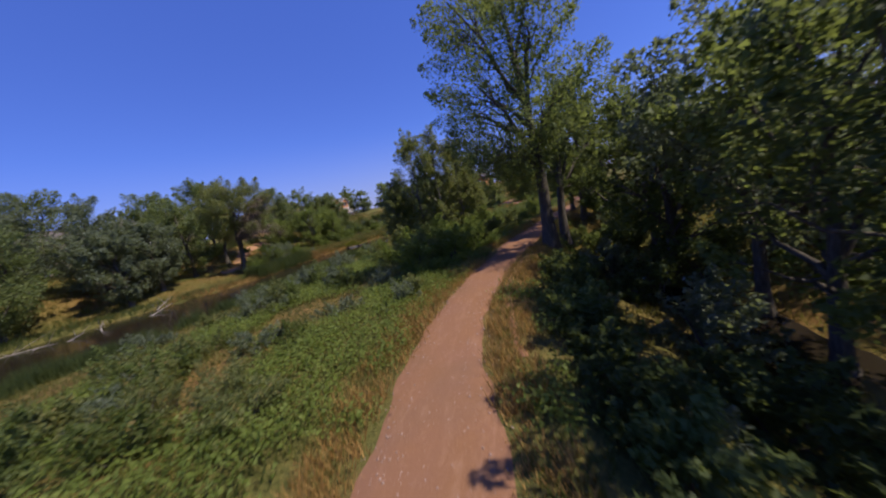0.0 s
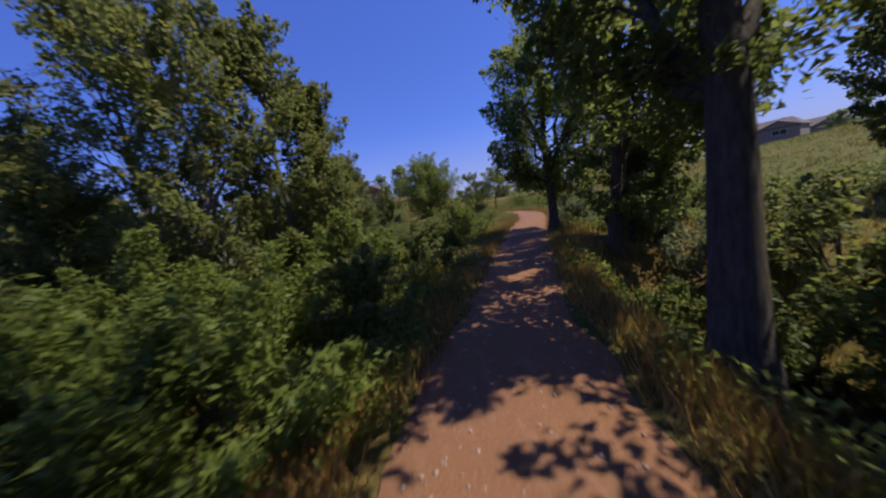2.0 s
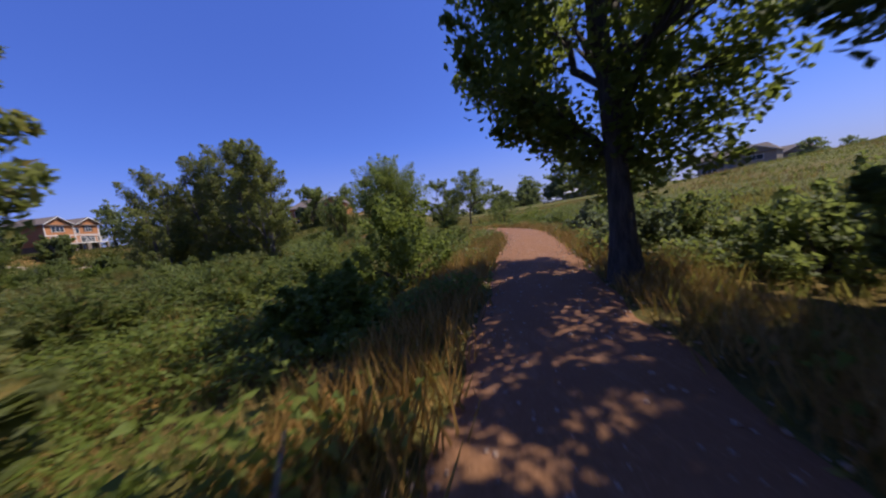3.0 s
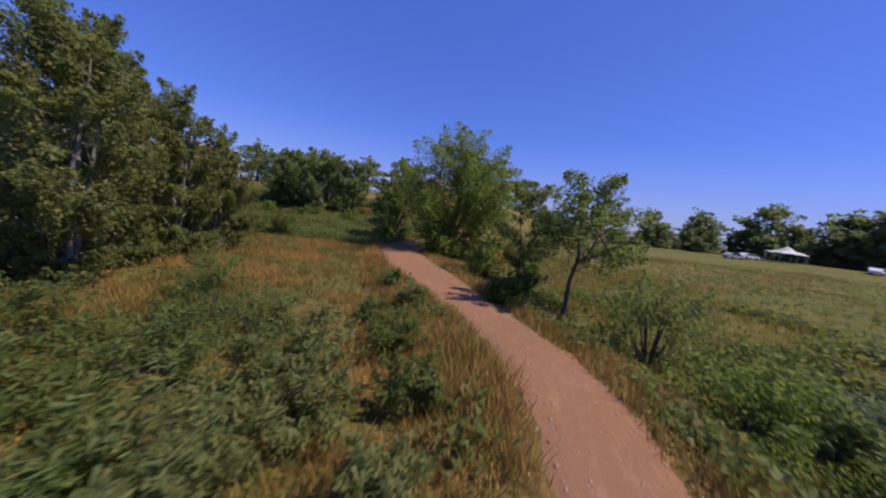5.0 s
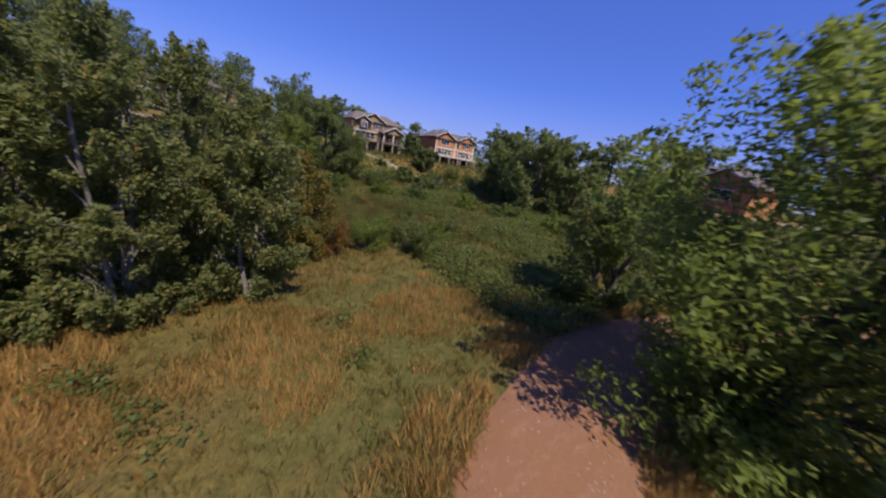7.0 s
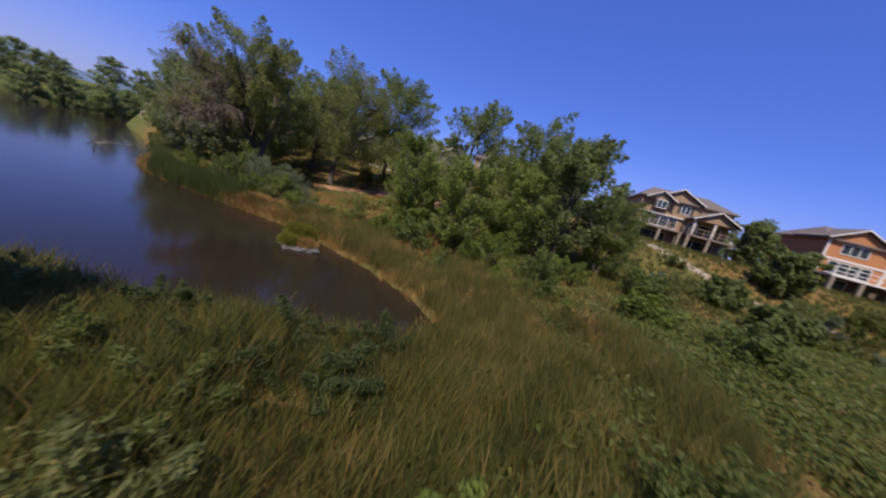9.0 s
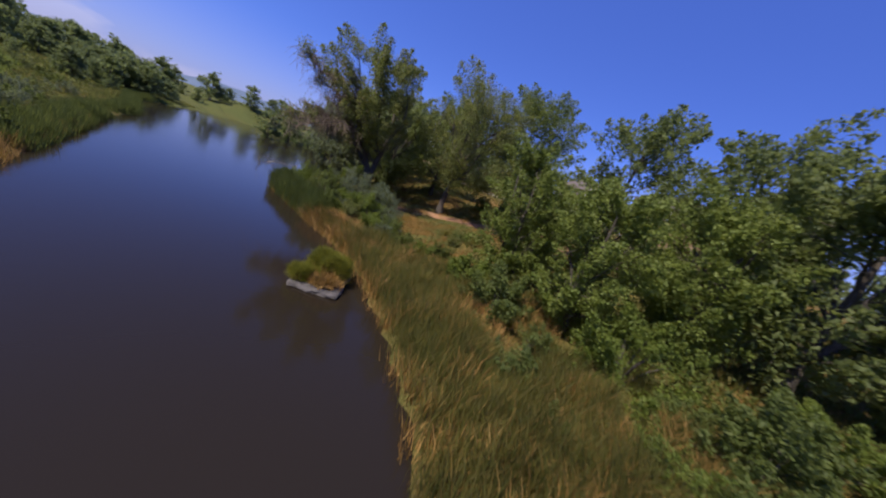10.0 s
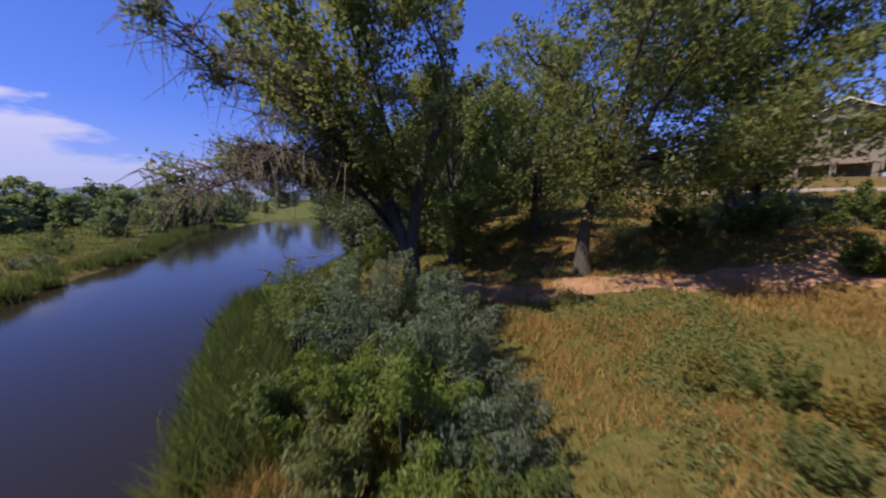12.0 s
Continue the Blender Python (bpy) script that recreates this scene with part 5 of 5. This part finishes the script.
def deck(parent, y0, y1, z, deep, ground, wood, rail, posts=4):
    d = part("deck", box_bm(bmesh.new(), 0.02, y0, z - 0.22, deep, y1, z), wood, parent, "raised wooden deck")
    for k in range(posts):
        y = y0 + 0.15 + (y1 - y0 - 0.6) * k / (posts - 1)
        box("post", STONE, d, deep - 0.45, y, ground, deep - 0.05, y + 0.4, z - 0.22)
    for zz in (z + 0.42, z + 0.95):
        box("rail", rail, d, deep - 0.10, y0, zz, deep - 0.03, y1, zz + 0.07)
    n = int((y1 - y0) / 1.6)
    for k in range(n + 1):
        y = y0 + (y1 - y0 - 0.08) * k / n
        box("baluster", rail, d, deep - 0.10, y, z, deep - 0.03, y + 0.08, z + 0.95)
    return d


def house_root(name, label, x, y, z, turn):
    r = new(name)
    r.matrix_world = pose(x, y, z, 0, 0, turn)
    return tagged(r, label, "house")


def main_roof(parent, y0, y1, eave, ridge, deep, roof):
    mid = -deep / 2
    for a in (0.4, -deep - 0.4):
        bm = bmesh.new()
        hip = 2.2
        top = [(mid, y0 + hip, ridge), (mid, y1 - hip, ridge)]
        low = [(a, y0 - 0.4, eave), (a, y1 + 0.4, eave)]
        v = [bm.verts.new(p) for p in (low[0], low[1], top[1], top[0])]
        bm.faces.new(v)
        u = [bm.verts.new((p[0], p[1], p[2] - 0.18)) for p in (low[0], low[1], top[1], top[0])]
        bm.faces.new(u[::-1])
        for i in range(4):
            j = (i + 1) % 4
            bm.faces.new((v[i], u[i], u[j], v[j]))
        bmesh.ops.recalc_face_normals(bm, faces=bm.faces)
        part("roof_slope", bm, roof, parent)
    for yy, hy in ((y0 - 0.4, y0 + 2.2), (y1 + 0.4, y1 - 2.2)):
        bm = bmesh.new()
        v = [bm.verts.new(p) for p in ((0.4, yy, eave), (-deep - 0.4, yy, eave), (mid, hy, ridge))]
        u = [bm.verts.new((p.co.x, p.co.y, p.co.z - 0.18)) for p in v]
        bm.faces.new(v)
        bm.faces.new(u[::-1])
        for i in range(3):
            j = (i + 1) % 3
            bm.faces.new((v[i], u[i], u[j], v[j]))
        bmesh.ops.recalc_face_normals(bm, faces=bm.faces)
        part("roof_hip", bm, roof, parent)


def house_orange(x, y, z, turn):
    """Two gables over an orange stucco front, a white railed deck and a walk-out floor with stone posts."""
    h = house_root("house", "orange stucco house with two gables and a white deck", x, y, z, turn)
    W, D = 12.4, 10.0
    box("wall", STUCCO_ORANGE, h, -D, 0, 2.2, 0, W, 6.5)
    box("base_wall", SHADE_WALL, h, -D, 0.05, -1.5, -0.6, W - 0.05, 2.2, "walk-out ground floor wall, deck shade put into its colour")
    main_roof(h, 0, W, 6.5, 8.5, D, SHINGLE)
    gable(h, -0.5, 6.0, 6.5, 8.2, -D / 2, 0.25, STUCCO_ORANGE, SHINGLE)
    gable(h, 6.4, 12.9, 6.5, 8.1, -D / 2, 0.25, STUCCO_ORANGE, SHINGLE)
    box("trim_band", TRIM, h, 0, 0, 4.05, 0.08, W, 4.28)
    for a in (0.0, 6.15, W - 0.25):
        box("corner_board", TRIM, h, 0.0, a, 2.2, 0.10, a + 0.25, 6.5)
    window(h, 1.5, 4.2, 4.9, 6.2, 3)
    window(h, 5.9 + 0.7, 7.5, 4.5, 5.9, 1)
    window(h, 9.0, 10.4, 4.9, 6.3, 2, True)
    window(h, 0.9, 5.2, 2.4, 3.9, 4)
    window(h, 7.4, 11.0, 2.4, 3.9, 3)
    window(h, 11.5, 12.2, 2.5, 3.9, 1)
    deck(h, 0.2, 6.4, 2.25, 2.4, -1.5, TRIM, TRIM, 3)
    deck(h, 7.0, 12.2, 2.25, 1.8, -1.5, TRIM, TRIM, 3)
    for a in (1.0, 8.0):
        window(h, a, a + 3.0, 0.1, 1.9, 2, x=-0.6)
    return h


def house_tan(x, y, z, turn):
    """Tan siding, stacked gables, a covered porch with its own gable and two storeys of decks."""
    h = house_root("house", "tan brown house with stacked gables and a covered porch", x, y, z, turn)
    W, D = 12.5, 11.0
    box("wall", STUCCO_TAN, h, -D, 0, 2.3, 0, W, 7.0)
    box("base_wall", STONE, h, -D, 0.05, -1.5, -0.3, W - 0.05, 2.3, "stone-faced ground floor wall")
    main_roof(h, 0, W, 7.0, 9.2, D, SHINGLE)
    gable(h, 1.6, 8.4, 7.0, 8.8, -D / 2, 0.2, STUCCO_TAN, SHINGLE)
    gable(h, 0.2, 4.6, 6.6, 7.9, -1.0, 0.7, STUCCO_TAN, SHINGLE)
    gable(h, 6.4, 12.6, 4.7, 6.3, -0.1, 3.2, STUCCO_TAN, SHINGLE)
    for a in (6.9, 9.4, 11.8):
        box("porch_post", TRIM, h, 2.8, a, 2.6, 3.1, a + 0.3, 4.8)
    box("eave_band", TRIM, h, 0, 0, 4.45, 0.3, 6.6, 4.62)
    window(h, 2.0, 3.4, 5.3, 6.6, 2, True, x=0.72)
    window(h, 5.6, 6.9, 5.3, 6.6, 2, True)
    window(h, 0.8, 5.8, 2.7, 4.3, 4)
    window(h, 7.2, 11.6, 2.7, 4.4, 3)
    deck(h, 0.2, 6.3, 2.5, 2.2, -1.5, STONE, DECKWOOD, 3)
    deck(h, 6.5, 12.4, 2.5, 3.2, -1.5, STONE, DECKWOOD, 3)
    window(h, 1.2, 5.0, 0.0, 1.9, 2, x=-0.3)
    window(h, 7.5, 11.5, 0.0, 1.9, 3, x=-0.3)
    return h


def house_plain(x, y, z, turn, wall, W=12.0, eave=4.6, label="grey house with a low hipped roof"):
    h = house_root("house", label, x, y, z, turn)
    box("wall", wall, h, -10, 0, -2.0, 0, W, eave)
    main_roof(h, 0, W, eave, eave + 2.4, 10, SHINGLE)
    gable(h, W * 0.5, W + 0.3, eave, eave + 1.7, -5, 0.2, wall, SHINGLE)
    window(h, 1.0, 3.2, eave - 2.0, eave - 0.6, 2)
    window(h, 4.0, 5.2, eave - 2.0, eave - 0.6, 1)
    window(h, W * 0.68, W * 0.86, eave - 2.0, eave - 0.6, 2)
    window(h, 1.0, 4.5, 0.4, 2.0, 3)
    deck(h, W * 0.5, W - 0.2, 0.3, 2.4, -1.5, DECKWOOD, DECKWOOD, 3)
    return h


house_tan(-60.9, 80.6, 6.0, -4).scale = (0.88, 0.88, 0.88)
house_orange(-54.0, 97.4, 5.7, -3).scale = (0.88, 0.88, 0.88)
house_plain(-14.0, 108.0, 4.6, -95, STUCCO_ORANGE, 13.0, 4.8, "orange brown house behind the slope trees")
house_plain(-79.0, 38.8, 8.2, 2, STUCCO_GREY, 11.0, 4.4, "grey house with stone base above the path")
house_plain(-77.5, 52.5, 8.2, 4, STUCCO_TAN, 13.0, 5.2, "tan house with a timber deck above the path")
house_plain(-82.0, 16.0, 6.6, 0, STUCCO_GREY, 13.0, 4.4, "grey house behind the bank trees")
house_plain(-82.0, -8.0, 6.6, -6, STUCCO_TAN, 13.0, 4.4, "tan house behind the bank trees")
house_plain(128.0, 108.0, ground_z(126, 104) + 0.6, 205, STUCCO_GREY, 14.0, 3.4, "grey house on the crest of the hillside")
house_plain(99.0, 102.0, ground_z(97, 100) + 0.5, 205, STUCCO_GREY, 16.0, 4.4, "grey brown house at the meadow's edge")
house_plain(-20.0, -116.0, ground_z(-20, -112) + 0.6, 60, STUCCO_TAN, 13.0, 3.6, "far pale house beyond the pond")

# ---------------------------------------------------------------- mossy island of rock in the pond
island = new("rock_island")
island.location = (-26.3, 53.9, WATER_Z)
island.rotation_euler = (0, 0, radians(-132))
tagged(island, "flat dark grey rock with mossy green mounds in the pond", "rock island")
bm = bmesh.new()
bmesh.ops.create_icosphere(bm, subdivisions=4, radius=1.0)
for v in bm.verts:
    n = noise.noise(v.co * 1.7) * 0.16 + noise.noise(v.co * 6.0) * 0.07
    flat = math.hypot(v.co.x, v.co.y)
    square = min(1.35, 1 / max(abs(v.co.x), abs(v.co.y), 1e-6) * flat) if flat > 0.05 else 1.0
    v.co = Vector((v.co.x * square * 1.42 * (1 + n), v.co.y * square * 0.98 * (1 + n), 0.20 * max(-1, min(1, v.co.z * 1.8)) * (1 + n * 1.5)))
part("rock", bm, ROCK, island)
MOUND_SOIL = plain_material("earth_mound_soil", (0.14, 0.085, 0.035), (0.26, 0.16, 0.06), 8.0, 0.95, 0.6)
for n, (x, y, rx, ry, h, grass) in enumerate([(0.42, -0.12, 1.02, 0.86, 0.86, MOSS), (-0.72, 0.70, 0.44, 0.36, 0.42, MOSS), (-0.70, -0.25, 0.62, 0.62, 0.30, GRASS_TAN)]):
    bm = bmesh.new()
    bmesh.ops.create_icosphere(bm, subdivisions=3, radius=1.0)
    for v in bm.verts:
        q = 1 + 0.25 * noise.noise(v.co * 2.5 + Vector((n * 7, 0, 0)))
        v.co = Vector((x + v.co.x * rx * q * 0.92, y + v.co.y * ry * q * 0.92, 0.14 + max(0, v.co.z) * h * 0.92 * q))
    part("earth_mound", bm, MOUND_SOIL, island, "brown earth of the mound")
    rng = np.random.RandomState(800 + n)
    many = (11000, 3500, 2200)[n]
    a, q = rng.uniform(0, 6.28, many), rng.uniform(0, 1, many) ** 0.5
    lump = np.array([1 + 0.30 * noise.noise(Vector((math.cos(w) * k * 2.2 + n * 7, math.sin(w) * k * 2.2, 0.7))) for w, k in zip(a, q)])
    P = np.column_stack([x + np.cos(a) * q * rx * lump, y + np.sin(a) * q * ry * lump, 0.18 + np.maximum(0, 1 - q**4) ** 0.6 * h * lump])
    out_dir = np.column_stack([np.cos(a) * q / rx, np.sin(a) * q / ry, np.sqrt(np.maximum(0.02, 1 - q * q)) / h + 0.5])
    out_dir /= np.linalg.norm(out_dir, axis=1)[:, None]
    tip = P + (out_dir + rng.normal(size=P.shape) * 0.35) * rng.uniform(0.10, 0.24, len(P))[:, None]
    side = np.cross(out_dir, rng.normal(size=P.shape))
    side *= 0.016 / np.linalg.norm(side, axis=1)[:, None]
    V, Fc = np.stack([P - side, P + side, tip], 1).reshape(-1, 3), np.arange(3 * len(P)).reshape(-1, 3)
    tagged(child("moss_tuft", mesh_from("moss_tuft", V, Fc, grass), island, "dry rusty grass" if n == 2 else "yellow-green mossy grass"), kind="stuff")

# ---------------------------------------------------------------- dead wood in and by the pond
def snag(x, y, z, length, seed, label="bleached dead branch sticking out of the pond", turn=0.0, lift=0.35):
    rng = np.random.RandomState(seed)
    root = new("dead_branch")
    root.location = (x, y, z)
    root.rotation_euler = (0, 0, radians(turn))
    tagged(root, label, "dead branch")
    spine = [(np.array((length * t, 0.12 * length * math.sin(2.5 * t), -0.15 + lift * length * t)), 0.07 * (1 - 0.8 * t) + 0.01) for t in np.linspace(0, 1, 6)]
    V, Fc = tubes([spine], 7)
    child("stem", mesh_from("stem", V, Fc, DEADWOOD, True), root)
    for _ in range(6):
        k = rng.randint(1, 5)
        p = spine[k][0]
        e = p + rng.normal(size=3) * 0.28 * length + np.array((0.15, 0, 0.12)) * length
        V, Fc = tubes([[(p, 0.028), (p * 0.5 + e * 0.5 + rng.normal(size=3) * 0.05, 0.018), (e, 0.006)]], 5)
        child("branch", mesh_from("branch", V, Fc, DEADWOOD, True), root)
    return root


for n, (x, y, L, turn) in enumerate([(-33.5, 21.5, 2.2, 60), (-35.0, 18.6, 1.8, 140), (-36.5, 16.6, 1.6, 30), (-36.0, 24.0, 1.8, 100)]):
    snag(x, y, WATER_Z + 0.02, L, 820 + n, turn=turn)
snag(-41.0, 14.6, WATER_Z + 0.10, 4.2, 830, "long bleached log lying at the pond's edge", 25, 0.02)
snag(5.3, 25.6, ground_z(5.3, 25.6) + 0.12, 1.5, 832, "pale dead branch beside the trail", 50, 0.10)

# sandy strip on the far shore
SAND = plain_material("shore_sand", (0.34, 0.21, 0.13), (0.48, 0.32, 0.21), 3.0, 0.95)
V, Fc = ribbon(spline([(-62, -8), (-52, 4)]), 1.1, 0.05, 0.0, 0.22, 6)
tagged(new("sand_strip", mesh_from("sand_strip", V, Fc, SAND)), "bare sandy strip of earth along the far shore", "path", kind="structure")
SOIL = plain_material("bare_red_soil", (0.25, 0.13, 0.07), (0.40, 0.22, 0.12), 2.0, 0.95, 0.5)
V, Fc = ribbon(spline(DIRT_LINE), 0.9, 0.05, 0.0, 0.25, 7)
tagged(new("dirt_path", mesh_from("dirt_path", V, Fc, SOIL)), "bare reddish dirt path under the cottonwoods", "path", kind="structure")

# ---------------------------------------------------------------- white canopy and parked cars at the far meadow edge
CANVAS = plain_material("white_canvas", (0.74, 0.73, 0.72), (0.82, 0.81, 0.80), 3.0, 0.7)
POLE = plain_material("pole_metal", (0.45, 0.45, 0.46), (0.55, 0.55, 0.56), 6.0, 0.4, 0.0, 0.8)
tx, ty = 80.0, 133.0
tz = ground_z(tx, ty)
tent = new("event_tent")
tent.location = (tx, ty, tz)
tagged(tent, "white canvas event tent with a peaked roof", "tent")
bm = bmesh.new()
ring0 = [bm.verts.new((math.cos(a) * 4.2, math.sin(a) * 3.4, 2.3)) for a in np.linspace(0, 2 * math.pi, 16, endpoint=False)]
ring1 = [bm.verts.new((math.cos(a) * 1.6, math.sin(a) * 1.3, 3.0)) for a in np.linspace(0, 2 * math.pi, 16, endpoint=False)]
tip = bm.verts.new((0, 0, 4.1))
for i in range(16):
    j = (i + 1) % 16
    bm.faces.new((ring0[i], ring0[j], ring1[j], ring1[i]))
    bm.faces.new((ring1[i], ring1[j], tip))
bmesh.ops.solidify(bm, geom=bm.faces[:], thickness=0.05)
part("canopy", bm, CANVAS, tent)
for a in np.linspace(0, 2 * math.pi, 8, endpoint=False):
    V, Fc = tubes([[(np.array((math.cos(a) * 4.0, math.sin(a) * 3.2, -0.1)), 0.05), (np.array((math.cos(a) * 4.0, math.sin(a) * 3.2, 2.33)), 0.05)]], 6)
    child("pole", mesh_from("pole", V, Fc, POLE, True), tent)

CAR_WHITE = plain_material("car_paint_white", (0.62, 0.63, 0.64), (0.70, 0.71, 0.72), 2.0, 0.25, 0.0)
CAR_GREY = plain_material("car_paint_silver", (0.28, 0.30, 0.32), (0.34, 0.36, 0.38), 2.0, 0.25, 0.0)
TYRE = plain_material("tyre_rubber", (0.015, 0.015, 0.015), (0.03, 0.03, 0.03), 9.0, 0.9)


def car(x, y, turn, paint, label):
    c = new("car")
    c.matrix_world = pose(x, y, ground_z(x, y), 0, 0, turn)
    tagged(c, label, "car", "cars parked by the tent")
    side = [(-2.2, 0.35), (2.2, 0.35), (2.25, 0.75), (1.3, 0.95), (0.7, 1.42), (-1.1, 1.45), (-1.9, 1.0), (-2.25, 0.9)]
    prism("body", paint, c, side, "y", -0.85, 0.85)
    prism("side_glass", GLASS, c, [(1.1, 0.98), (0.62, 1.36), (-1.05, 1.38), (-1.65, 1.0)], "y", -0.87, 0.87, "dark car windows")
    for wx in (-1.35, 1.35):
        for wy in (-0.80, 0.80):
            bm = bmesh.new()
            bmesh.ops.create_cone(bm, cap_ends=True, segments=14, radius1=0.33, radius2=0.33, depth=0.22, matrix=Matrix.Translation((wx, wy, 0.33)) @ Matrix.Rotation(radians(90), 4, "X"))
            part("wheel", bm, TYRE, c)
    return c


car(66, 128, 20, CAR_GREY, "silver car parked on the grass by the tent")
car(71, 131, 15, CAR_WHITE, "white car parked on the grass by the tent")
car(88, 122, 40, CAR_WHITE, "white car parked at the meadow's edge")
car(92, 119, 40, CAR_GREY, "silver car parked at the meadow's edge")
car(96, 116, 35, CAR_WHITE, "white car parked at the meadow's edge")

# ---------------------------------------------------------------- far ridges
# the blue of distance haze is painted into the ridge colour
RIDGE = plain_material("far_ridge_haze_blue", (0.10, 0.14, 0.20), (0.15, 0.19, 0.26), 0.01, 1.0, 0.0, spec=0.0)
for n, (dist, high, seed) in enumerate([(2100, 95, 1), (2350, 150, 2)]):
    rng = np.random.RandomState(900 + seed)
    ph = rng.uniform(0, 6.28, 6)
    a = np.linspace(radians(-205), radians(-20), 240)
    top = high * (0.55 + 0.25 * np.sin(a * 5 + ph[0]) + 0.14 * np.sin(a * 13 + ph[1]) + 0.08 * np.sin(a * 31 + ph[2]) + 0.04 * np.sin(a * 77 + ph[3]))
    V = np.concatenate([np.column_stack([np.cos(a) * dist, np.sin(a) * dist, np.full(240, -30.0)]), np.column_stack([np.cos(a) * (dist + 200), np.sin(a) * (dist + 200), np.maximum(top, 5)]),
                        np.column_stack([np.cos(a) * (dist + 420), np.sin(a) * (dist + 420), np.full(240, -30.0)])])
    i = np.arange(239)
    Fc = np.concatenate([np.column_stack([i, i + 1, i + 241, i + 240]), np.column_stack([i + 240, i + 241, i + 481, i + 480])])
    tagged(new("backdrop_ridge", mesh_from("backdrop_ridge", V, Fc, RIDGE, True)), "mountain ridge painted hazy blue on the horizon", "mountains", kind="structure")
